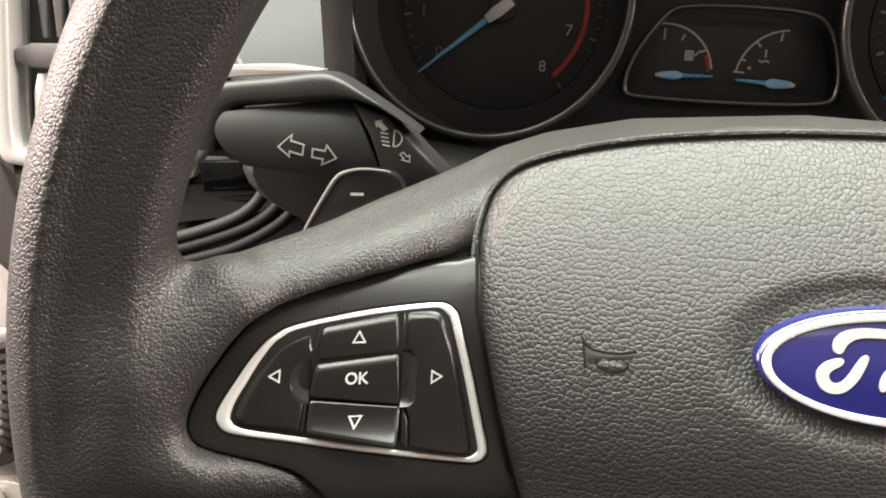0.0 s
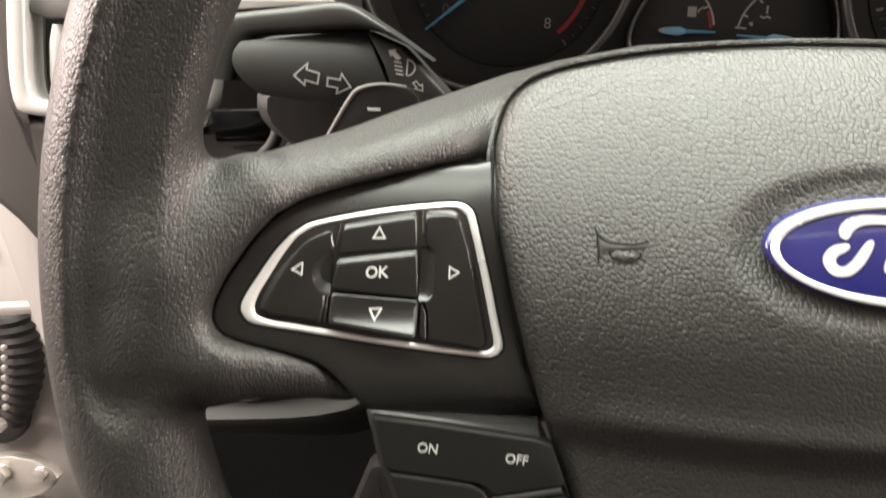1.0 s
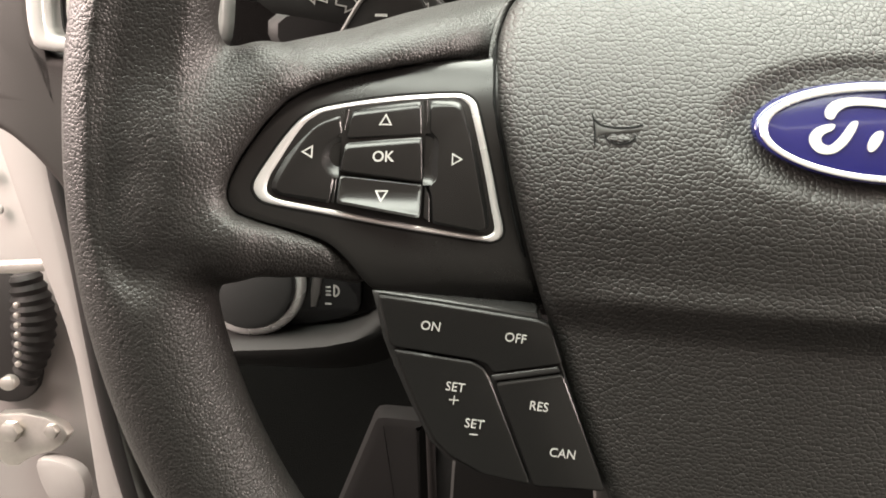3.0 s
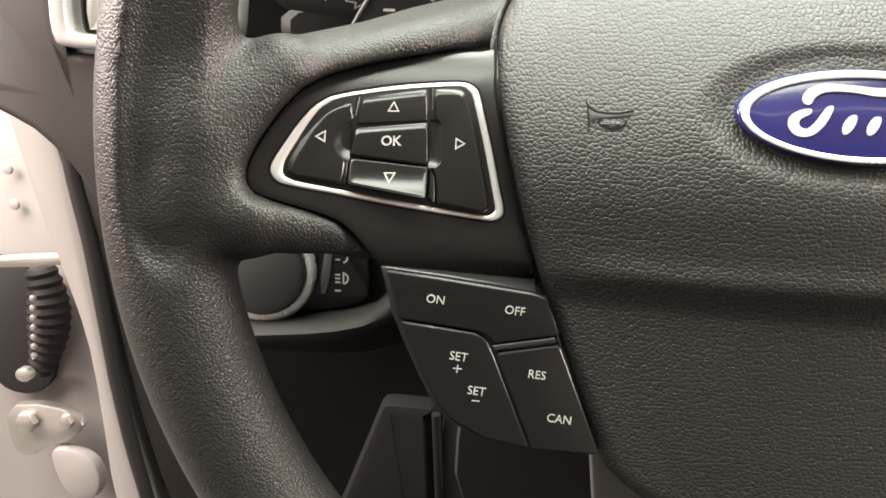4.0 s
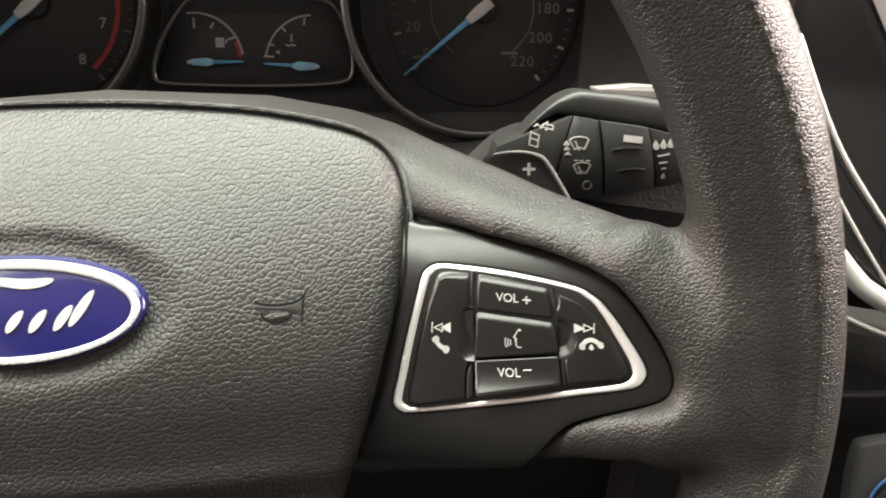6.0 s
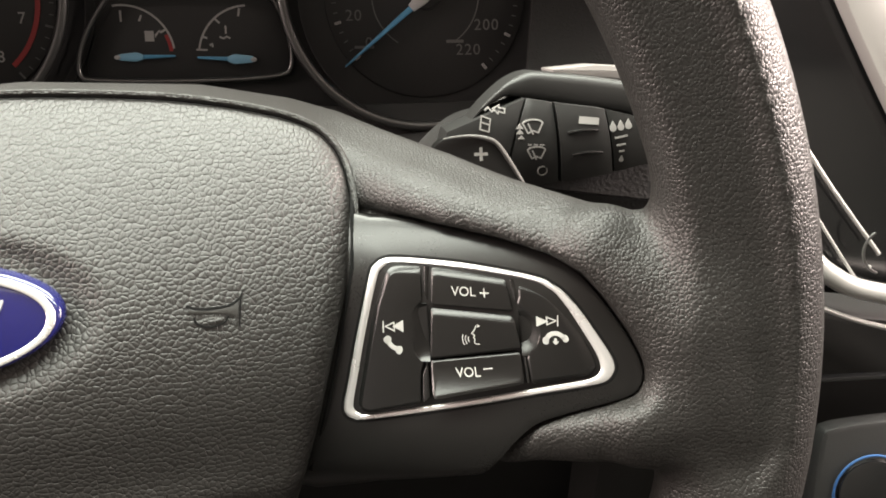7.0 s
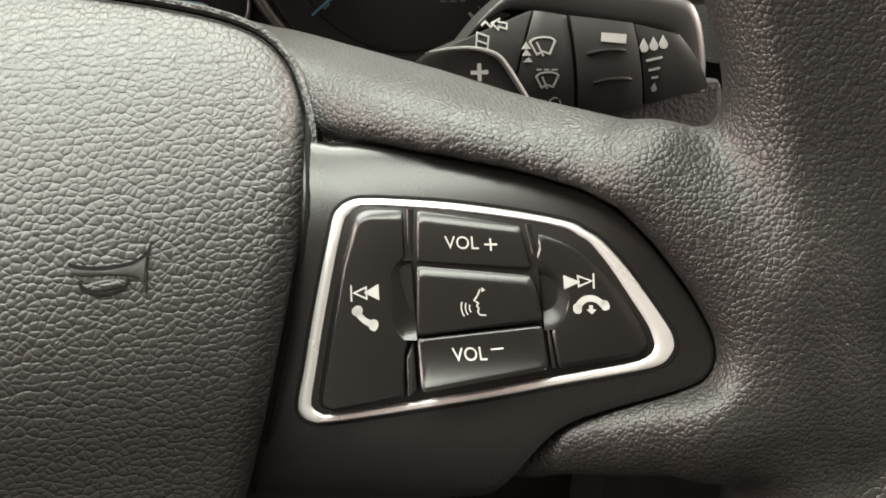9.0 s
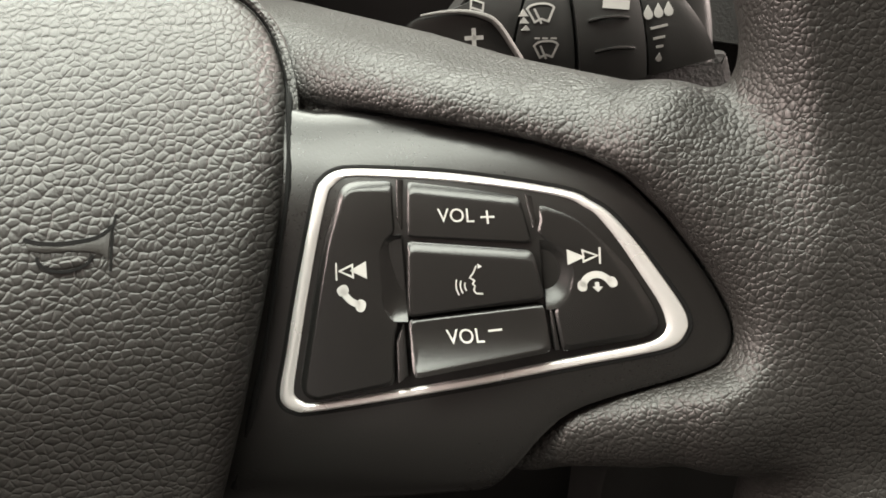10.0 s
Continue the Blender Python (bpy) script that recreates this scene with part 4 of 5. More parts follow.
def barrel(name, left, right, face, mat, owner, label="", depth=20.0, rows=14, cols=6):
    """A rounded lever section between two bowed edges (top, middle, bottom)."""
    def bow(e, f):
        a, b, c = [Vector(p) for p in e]
        return a * (1 - f) * (1 - 2 * f) + b * 4 * f * (1 - f) + c * f * (2 * f - 1)
    bm = bmesh.new()
    grid = []
    for i in range(rows + 1):
        l, q = bow(left, i / rows), bow(right, i / rows)
        row = []
        for j in range(-1, cols + 2):
            p = l.lerp(q, min(1, max(0, j / cols)))
            round_off = 0.5 if j in (0, cols) else 0.0
            row.append(bm.verts.new(P(p.x, p.y, face(p.x, p.y) - round_off - (depth if j in (-1, cols + 1) else 0))))
        grid.append(row)
    for row in (grid[0], grid[-1]):
        row_b = [bm.verts.new(v.co - Vector((0, 0, depth * 0.001))) if 0 < k < cols + 2 else v for k, v in enumerate(row)]
        for k in range(cols + 2):
            f = [row[k], row[k + 1], row_b[k + 1], row_b[k]]
            bm.faces.new(list(dict.fromkeys(f)))
    for a, b in zip(grid, grid[1:]):
        for k in range(cols + 2):
            bm.faces.new((a[k], a[k + 1], b[k + 1], b[k]))
    return part(name, bm, mat, owner, label, sharp=50)


# ---------------- stalks ----------------
stalk = thing("indicator_stalk", HUB, "black indicator stalk with white arrow symbols", "stalk")
fs = lambda x, y: -84 - 0.032 * max(0, y - 33) ** 2 - 0.02 * min(0, y - 33) ** 2 - 0.10 * (x + 145)
barrel("stalk_body", ((-166, 41.5), (-167.8, 34), (-160, 25.6)), ((-129, 45.4), (-123.5, 34), (-118.5, 20)), fs, STALK, stalk, "rounded black lever", 22)
collar = ((-128.5, 45.4), (-117, 40.5), (-108, 31), (-99, 21.5), (-102, 14), (-118, 19.5), (-122.5, 35))
cs = lambda x, y: -87 - 0.012 * (y - 30) ** 2 - 0.18 * (x + 118)
part("stalk_collar", prism(softened([Vector(p) for p in collar], 1.2), cs, 22, 0.9, rows=6), STALK, stalk, "slanted collar of the lever")
aL = [(-149.6, 31.6), (-145.4, 35.2), (-145.8, 33.4), (-142.0, 32.2), (-142.6, 29.1), (-146.3, 30.2), (-146.6, 28.7), (-149.6, 31.6)]
aR = [(-139.4, 31.0), (-135.8, 30.4), (-135.2, 32.1), (-132.6, 28.2), (-137.0, 26.2), (-136.6, 27.9), (-139.8, 28.5), (-139.4, 31.0)]
part("symbol", ribbon([aL, aR], 0.5, fs, 0.25, 0.6), STALK_PRINT, stalk, "white outlined arrows")
lamp = [arc(-115.6, 34.2, 2.4, -85, 85, 10) + [(-115.7, 31.8)], *[[(-119.5 + 0.2 * i, 36.0 - 1.2 * i), (-117.2 + 0.2 * i, 35.6 - 1.2 * i)] for i in range(4)]]
bml = ribbon(lamp, 0.42, cs, 0.25, 0.6)
fill([[(-121.2, 39.3), (-118.8, 39.8), (-119.2, 39.0), (-117.2, 37.0), (-118.6, 36.4), (-120.2, 38.0), (-120.6, 37.4)]], cs, 0.25, 0.6, bml)
ribbon([[(-113.8, 29.6), (-112.6, 28.4), (-113.2, 27.9), (-110.9, 27.3), (-110.9, 29.3), (-111.6, 28.9), (-112.8, 30.2), (-113.8, 29.6)]], 0.35, cs, 0.25, 0.6, bml)
part("symbol", bml, STALK_PRINT, stalk, "white headlamp and arrow symbols")

wstalk = thing("wiper_stalk", HUB @ pose(0.0004, -0.0007, -0.004), "black wiper stalk with white wiper symbols", "stalk")
ws = lambda x, y: -63 - 0.02 * (y - 22) ** 2 + 0.05 * (x - 140)
SEG = {"stalk_collar": (((113, 25.5), (111, 17), (112, 9)), ((135, 33.4), (131, 22), (128, 8))), "stalk_body": (((135.6, 33.4), (131.6, 22), (128.6, 8)), ((142.4, 32.0), (143.2, 22), (144, 9.4))),
       "rotary_ring": (((143, 31.9), (144.0, 21), (144.8, 9.6)), ((156.6, 29.6), (158, 20), (159, 11.6))), "stalk_tip": (((157.2, 29.4), (158.7, 20), (159.8, 11.8)), ((167, 26.6), (171.5, 20), (173.8, 14.6)))}
for n, (le, ri) in SEG.items():
    barrel(n, le, ri, ws if n != "rotary_ring" else (lambda x, y: ws(x, y) + 0.9), STALK, wstalk)
part("symbol", fill([[(149.4, 28.0), (154.8, 27.3), (154.5, 25.4), (149.1, 26.1)]], lambda x, y: ws(x, y) + 0.9, 0.25, 0.5), STALK_PRINT, wstalk, "white marker bar")
for yy, dx in ((23.6, 0), (17.4, 1.4)):
    part("grip_rib", tube(curve([(146 + dx, yy, ws(146, yy) + 0.8), (149 + dx, yy + 0.5, ws(149, yy) + 1.5), (152 + dx, yy + 0.6, ws(152, yy) + 1.4), (154.4 + dx, yy + 0.3, ws(154, yy) + 0.7)], 4), 0.45, 8), KEY, wstalk)
bm = bmesh.new()
drop = lambda cx, cy, r: [(cx, cy + 2.1 * r)] + arc(cx, cy, r, 20, -200, 10)
fill([drop(158.8 + i * 2.15, 24.2 - i * 0.1 + i * 0.35, 0.95) for i in range(3)] + [drop(161.3, 15.2, 0.6)], ws, 0.25, 0.5, bm)
ribbon([[(159.2, 21.4), (162.8, 22.0)], [(159.8, 19.3), (162.3, 19.7)], [(160.5, 17.6), (162.0, 17.8)]], 0.5, ws, 0.25, 0.5, bm)
wip = lambda cx, cy, k: [[(cx - 2.9 * k, cy + 1.2 * k)] + [(cx + 2.9 * k * math.sin(radians(a)), cy + 2.0 * k * math.cos(radians(a)) ** 0.5 + 0.2) for a in range(-60, 61, 20)] + [(cx + 2.9 * k, cy + 1.2 * k), (cx + 1.5 * k, cy - 1.6 * k), (cx, cy - 1.0 * k), (cx - 1.5 * k, cy - 1.6 * k), (cx - 2.9 * k, cy + 1.2 * k)],
                         [(cx - 1.4 * k, cy + 1.2 * k), (cx, cy - 2.0 * k)]]
ribbon(wip(136.6, 25.6, 0.95) + wip(137.4, 18.3, 0.85), 0.4, ws, 0.25, 0.5, bm)
ribbon([[(135.0, 20.9), (136.1, 20.8)], [(136.6, 20.8), (137.8, 20.7)], [(138.3, 20.7), (139.6, 20.6)]], 0.35, ws, 0.25, 0.5, bm)
fill([[(132.0, 25.4), (133.0, 26.8), (134.0, 25.3)], [(132.0, 24.0), (133.0, 25.3), (134.0, 23.9)], [(132.3, 22.6), (133.4, 23.6), (134.2, 22.5)]], ws, 0.25, 0.5, bm)
ribbon([[(122.6, 29.4), (125.0, 28.4), (124.4, 25.0), (122.0, 25.8), (122.6, 29.4)], [(122.2, 27.8), (124.8, 26.8)], [(123.6, 30.8), (124.6, 31.6), (125.6, 30.4), (126.4, 31.2)],
        [(125.9, 31.2), (127.6, 32.0), (127.4, 31.4), (129.2, 31.0), (129.0, 29.8), (127.4, 30.4), (127.2, 29.8), (125.9, 31.2)],
        [(113.4, 23.0), (114.6, 22.6), (113.6, 21.4), (115.2, 21.0)]], 0.35, ws, 0.25, 0.5, bm)
ribbon([arc(139.2, 13.2, 1.3, 60, 400, 14)], 0.3, ws, 0.25, 0.5, bm)
part("symbol", bm, STALK_PRINT, wstalk, "white wiper symbols and drops", smooth=False)

# ---------------- instrument cluster ----------------
cluster = thing("instrument_cluster", DASHF, "dark instrument cluster with blue needles and chrome rings", "instrument cluster")
FACE = -243.0
housing = bmesh.new()
hood = rounded(((-150, 8), (-154, 80), (-146, 150), (16, 172), (192, 150), (212, 80), (206, 8)), 2)
prism(hood, flat(FACE - 3), 30, 0, housing)
part("back_plate", housing, DIAL_DARK, cluster, "black cluster back plate")


def dial(cx, cy, name):
    d = part(name, prism(ellipse(62, 62, 72, cx, cy), flat(FACE - 1.5), 1.2, 0), DIAL_DARK, cluster, "round black dial")
    part("dial_disc", prism(ellipse(46, 46, 64, cx, cy), flat(FACE - 0.4), 0.8, 0.3), DIAL, d, "charcoal dial disc")
    rx, ry = (cx - 6.5, cy + 4.4) if cx < 0 else (cx - 2, cy + 4.0)
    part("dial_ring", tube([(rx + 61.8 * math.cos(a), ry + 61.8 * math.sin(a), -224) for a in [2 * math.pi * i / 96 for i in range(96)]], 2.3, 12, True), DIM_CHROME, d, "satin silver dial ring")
    cone = bmesh.new()
    ra = [cone.verts.new(P(rx + 61.8 * math.cos(a), ry + 61.8 * math.sin(a), -224.5)) for a in [2 * math.pi * i / 72 for i in range(72)]]
    rb = [cone.verts.new(P(cx + 58 * math.cos(a), cy + 58 * math.sin(a), FACE - 1)) for a in [2 * math.pi * i / 72 for i in range(72)]]
    for i in range(72):
        cone.faces.new((ra[i], ra[(i + 1) % 72], rb[(i + 1) % 72], rb[i]))
    part("dial_wall", cone, DIAL_DARK, d)
    return d


def needle(cx, cy, ang, length, owner, w0=3.2, w1=0.9, cap=6.0, back=0.0):
    c, s = math.cos(radians(ang)), math.sin(radians(ang))
    q = [Vector((cx + c * l - s * w, cy + s * l + c * w)) for l, w in ((-back, -w0 / 2), (length, -w1 / 2), (length + 0.6, 0), (length, w1 / 2), (-back, w0 / 2))]
    nd = part("needle", prism(q, flat(FACE + 5), 1.4, 0.4), NEEDLE, owner, "light blue pointer")
    if cap:
        part("needle_cap", prism([Vector((cx + c * l - s * w, cy + s * l + c * w)) for l, w in ((-5, -2.6), (3, -2.9), (9, -2.0), (9, 2.0), (3, 2.9), (-5, 2.6))], flat(FACE + 6.4), 1.6, 0.7), NEEDLE_CAP, owner, "grey pointer cap")
        part("needle_hub", prism(ellipse(6.5, 6.5, 28, cx, cy), flat(FACE + 3), 4, 1.0), DIAL, owner)
    return nd


def ticks(cx, cy, r0, r1, angles, width, mat, owner):
    bm = ribbon([[(cx + r * math.cos(radians(a)), cy + r * math.sin(radians(a))) for r in (r0, r1)] for a in angles], width, flat(FACE), 0.15, 0.3)
    tagged(part("scale_marks", bm, mat, owner, "printed scale marks", smooth=False), kind="stuff")


T = (-89.5, 74.6)
tach = dial(*T, "tachometer")
for i in range(9):
    a = 220 - 33.75 * i
    part_mesh("numeral", words(str(i), 5.2, T[0] - 2.2 + 34.2 * math.cos(radians(a)), T[1] + 0.8 + 34.2 * math.sin(radians(a)), flat(FACE), lift=0.2), PRINT if i > 5 else PRINT_DIM, tach)
ticks(*T, 42, 45.5, [220 - 33.75 * i for i in range(9)], 1.0, PRINT_DIM, tach)
ticks(*T, 43, 45, [220 - 6.75 * i for i in range(41)], 0.4, PRINT_DIM, tach)
part("red_zone", ribbon([arc(T[0] - 2.2, T[1] + 0.8, 40.4, 22, -48, 40)], 2.2, flat(FACE), 0.2, 0.3), RED, tach, "red warning arc")
needle(*T, 219.5, 48, tach)

S = (120.0, 74.6)
speed = dial(*S, "speedometer")
for i in range(12):
    a = 221 - 24.6 * i
    text = str(20 * i)
    for j, digit in enumerate(text):
        part_mesh("numeral", words(digit, 5.2, S[0] - 1.6 + 32.8 * math.cos(radians(a)) + 4.0 * (j - (len(text) - 1) / 2), S[1] + 0.5 + 32.8 * math.sin(radians(a)), flat(FACE), lift=0.2), PRINT_DIM, speed)
ticks(*S, 40.5, 43.5, [221 - 24.6 * i for i in range(12)], 1.2, PRINT, speed)
ticks(*S, 41, 43, [221 - 6.15 * i for i in range(45)], 0.4, PRINT_DIM, speed)
part("inner_arc", ribbon([arc(*S, 24.5, 238, -58, 60)], 0.5, flat(FACE), 0.15, 0.3), PRINT_DIM, speed, "thin inner scale line")
for o in ([(129.5, 54.8), (137.5, 54.8), (137.5, 53.4), (129.5, 53.4)], [(87, 52.5), (96, 52.5), (96, 51.2), (87, 51.2)]):
    part("unit_bar", fill([o], flat(FACE), 0.15, 0.3), PRINT_DIM, speed, "dim printed bar")
needle(*S, 220, 48.5, speed)

part("gauge_panel", prism(rounded(((-33, 39), (-31, 53), (-18, 72), (-12, 76), (14, 77), (42, 76), (52, 72), (58, 56), (59, 42), (55, 38), (14, 36.6), (-26, 37)), 2), flat(FACE + 2), 4, 0.5), DIAL_DARK, cluster, "black fuel and temperature display")
gp = rounded(((-34, 38.5), (-31.5, 53), (-18.5, 72.5), (-12, 76.8), (14, 77.8), (42, 76.8), (52.6, 72.5), (58.7, 56), (59.8, 42), (55, 37.2), (14, 35.8), (-28, 36.6)), 3)
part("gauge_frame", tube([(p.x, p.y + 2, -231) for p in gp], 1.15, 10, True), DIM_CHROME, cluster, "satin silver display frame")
GF = flat(FACE + 2)
part("fuel_scale", ribbon([arc(-15.5, 49.2, 22, 100, 8, 20), [(-16, 69), (-16, 64)], [(-7, 66.8), (-8.2, 64.2)], [(3, 60.5), (0.6, 59.2)]], 0.9, GF, 0.15, 0.3), PRINT, cluster, "grey printed fuel arc")
part("red_mark", ribbon([arc(-15.5, 49.2, 20.6, 26, 5, 8)], 1.6, GF, 0.15, 0.3), RED, cluster)
part("fuel_symbol", fill([[(-6.2, 55.4), (-2.2, 55.4), (-2.2, 60), (-6.2, 60)], [(-1.6, 57), (0.6, 60), (0.6, 60.6), (-1.8, 58.4)]], GF, 0.15, 0.3), PRINT, cluster)
part("temperature_scale", ribbon([arc(39.5, 48.2, 22.5, 92, 172, 20), [(36, 69.5), (35.4, 66)], [(25, 65), (27, 63)], [(18.8, 57.4), (21.2, 56.6)], [(16, 51.6), (21, 51.4)]], 0.9, GF, 0.15, 0.3), PRINT, cluster, "grey printed temperature arc")
part("temperature_symbol", ribbon([[(29.5, 62), (29.5, 58.4)], [(26.6, 57.2), (28.2, 56.4), (29.8, 57.2), (31.4, 56.4)], [(22, 53.4), (23.2, 54), (23.4, 52.6)]], 0.8, GF, 0.15, 0.3), PRINT, cluster)
needle(-14.5, 48.6, 1.0, 21, cluster, 2.6, 1.0, 0, 2.5)
needle(38.5, 47.0, 177.0, 21.5, cluster, 2.6, 1.0, 0, 2.5)
part("needle_end", prism(softened([Vector(p) for p in ((-18.6, 48.6), (-17.2, 50.0), (-10, 50.8), (-7, 49.8), (-7, 47.6), (-10, 46.6), (-17.2, 47.2))], 0.6), flat(FACE + 5.8), 1.4, 0.5), NEEDLE_TIP, cluster, "broad pale blue pointer end")
part("needle_end", prism(softened([Vector(p) for p in ((42.4, 47.0), (41.0, 48.6), (33, 49.6), (30, 48.4), (30, 46.2), (33, 45.0), (41.0, 45.6))], 0.6), flat(FACE + 5.8), 1.4, 0.5), NEEDLE_TIP, cluster, "broad pale blue pointer end")
part("needle_tip", prism(ellipse(1.3, 1.0, 16, -17.9, 48.6), flat(FACE + 6.6), 1.0, 0.3), NEEDLE_CAP, cluster, "pale pointer tip")
part("needle_tip", prism(ellipse(1.3, 1.0, 16, 41.7, 47.0), flat(FACE + 6.6), 1.0, 0.3), NEEDLE_CAP, cluster, "pale pointer tip")

# ---------------- dashboard ----------------
dash = thing("dashboard", HUB, "dark grey moulded dashboard round the instrument cluster", "dashboard")


def sheet(name, grid, mat, label="", thick=4.0):
    """A moulded panel through a grid of points (rows of equal length), with thickness."""
    grid = [[tuple(p) for p in curve(row, 4)] for row in grid]
    cols = [curve(col, 4) for col in zip(*grid)]
    grid = [[tuple(c[i]) for c in cols] for i in range(len(cols[0]))]
    bm = bmesh.new()
    n, m = len(grid), len(grid[0])
    top = [[bm.verts.new(P(*p)) for p in row] for row in grid]
    bot = [[bm.verts.new(P(p[0], p[1], p[2] - thick)) for p in row] for row in grid]
    for i in range(n - 1):
        for j in range(m - 1):
            bm.faces.new((top[i][j], top[i][j + 1], top[i + 1][j + 1], top[i + 1][j]))
            bm.faces.new((bot[i][j], bot[i + 1][j], bot[i + 1][j + 1], bot[i][j + 1]))
    for i in range(n - 1):
        for j in (0, m - 1):
            bm.faces.new((top[i][j], top[i + 1][j], bot[i + 1][j], bot[i][j]))
    for j in range(m - 1):
        for i in (0, n - 1):
            bm.faces.new((top[i][j], top[i][j + 1], bot[i][j + 1], bot[i][j]))
    return part(name, bm, mat, dash, label, sharp=50)


# Hood stays out of view; its lip reaches forward to shade the dials.
hood_o = [(-150, 14), (-152, 100), (-140, 152), (-60, 168), (16, 172), (92, 168), (184, 150), (216, 110), (220, 60)]
sheet("cluster_shade_hood", [[(a, b, w - 0.1 * (172 - b) + f * 18 * min(1.0, max(0.0, (b - 105) / 45))) for a, b in hood_o] for w, f in ((-250, 0), (-215, 0), (-182, 0), (-154, 0.3), (-147, 1))], DASH, "unseen arched hood that shades the instruments", 6)
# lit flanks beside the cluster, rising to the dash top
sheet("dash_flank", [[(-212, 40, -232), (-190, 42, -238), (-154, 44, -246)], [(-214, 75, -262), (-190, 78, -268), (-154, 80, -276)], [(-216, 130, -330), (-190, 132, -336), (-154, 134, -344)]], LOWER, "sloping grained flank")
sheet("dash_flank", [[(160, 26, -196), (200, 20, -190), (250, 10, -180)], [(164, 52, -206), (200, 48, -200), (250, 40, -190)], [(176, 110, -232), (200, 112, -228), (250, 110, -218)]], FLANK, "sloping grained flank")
sheet("dash_top", [[(-420, 118, -300), (-160, 140, -340), (16, 175, -250), (210, 150, -300), (700, 110, -300)], [(-420, 130, -420), (-160, 150, -440), (16, 176, -420), (210, 160, -420), (700, 130, -420)],
                   [(-420, 90, -760), (-160, 100, -780), (16, 110, -780), (210, 100, -780), (700, 90, -760)]], DASH, "dash top under the windscreen")
cl_b = [[(-176, 6, -232), (16, 6, -226), (206, 4, -226)], [(-176, 22, -236), (16, 24, -232), (206, 20, -232)]]
sheet("cluster_sill", cl_b, SHROUD, "dark sill below the cluster")
part("flank_strip", prism([Vector(p) for p in ((-226, 70), (-216, 70), (-203, 46), (-211, 46))], flat(-228), 6, 0.8), BODY, dash, "pale strip beside the flank")
# left body of the dash: face with air vent, lower step with light switch, end cap
sheet("dash_face", [[(-240, -50, -178), (-225, -48, -179), (-205, -40, -180), (-140, -30, -186)], [(-240, -8, -178), (-225, -8, -179), (-208, -6, -180), (-140, 0, -186)], [(-240, 8, -180), (-225, 8, -181), (-205, 8, -182), (-140, 8, -188)]], SHROUD, "dark dash face")
END = ((-430, 150), (-297, 150), (-294, 60), (-292, 16), (-285, 8), (-240, 8), (-214, 8), (-212, -30), (-232, -62), (-262, -74), (-281, -58.6), (-287.3, -46.8), (-296.7, -35.3), (-307.3, -26.4), (-320.4, -20.2), (-350, -10), (-430, 10))
part("dash_end", prism(softened([Vector(p) for p in END], 3), lambda x, y: -175 - 0.004 * max(0.0, -295 - x) ** 2 - 0.0012 * max(0.0, -20 - y) ** 2, 60, 3, rows=14, centre=(-285, -12)), DASH_END, dash, "smooth brown-grey rounded dash end", sharp=60)
vent = thing("air_vent", HUB, "tall air vent with silver frame and upright slats", "air vent")
vf = rounded(((-292, 16), (-284, 9.5), (-212, 11), (-205, 16), (-203, 60), (-210, 150), (-280, 150), (-289, 60)), 2)
vi = rounded(((-284, 20), (-279, 16), (-216, 17), (-211.5, 20), (-210, 60), (-216, 143), (-274, 143), (-281, 60)), 2)
part("vent_frame", frame_band(vf, vi, flat(-172), 3.0, 12), SILVER, vent, "satin silver surround")
part("vent_box", prism(vi, flat(-186), 4, 0), DARK, vent)
part("vent_bridge", prism(rounded(((-281, 50), (-252, 50), (-252, 60), (-281, 60)), 1), flat(-173), 6, 1.5), TRIM, vent)
# The slot's bright inner reflection, built as a silver bar.
part("vent_reflection", prism(rounded(((-276.5, 19), (-270.5, 19), (-268.5, 48), (-274.5, 48)), 1), flat(-174), 5, 1.5), SILVER, vent, "silver bar standing for the reflection in the slot")
for i in range(9):
    x = -272 + i * 6.6
    part("vent_slat", prism(rounded(((x, 62), (x + 4.8, 62), (x + 5.6, 140), (x + 0.8, 140)), 1), flat(-177 + 1.2 * math.sin(i)), 6, 1.2), TRIM, vent)
# dark steps seen between the rim and the column
sheet("dash_step", [[(-236, -14, -172), (-190, -8, -176), (-168, -4, -180)], [(-236, 3, -176), (-190, 4, -180), (-168, 5, -184)]], PIANO, "gloss dark band")
for pts in (((-171, 22), (-174.2, 12.1), (-178.5, 1.5), (-188.5, -6.5), (-207.1, -13.5), (-222, -17)), ((-164, 20), (-167.5, 9.7), (-171.5, -0.8), (-183.4, -9.6), (-204.1, -17.2), (-222, -22)), ((-158.5, 18), (-162.3, 7.8), (-167.4, -4.9), (-185.8, -16.6), (-205, -23), (-222, -27))):
    part("column_surround_rib", tube(curve([(a, b, -160) for a, b in pts], 6), 2.6, 10), SHROUD, dash, "curved moulded rib round the column")
part("trim_corner", prism(softened([Vector(p) for p in ((-218, 22.5), (-207.6, 22), (-207.8, 12), (-210, 7.2), (-219, 4))], 0.8), flat(-174), 5, 0.8), WHITE, dash, "pale trim corner")
for pts in (((-207, 14.4), (-182, 15.2), (-184, 3.0), (-207, 0.8)), ((-219, -2), (-186, 0.0), (-192, -9.0), (-219, -11))):
    part("gloss_bar", prism([Vector(p) for p in pts], lambda x, y: -173 + 0.4 * (y - 8), 5, 1.8), PIANO, dash, "gloss black bar")
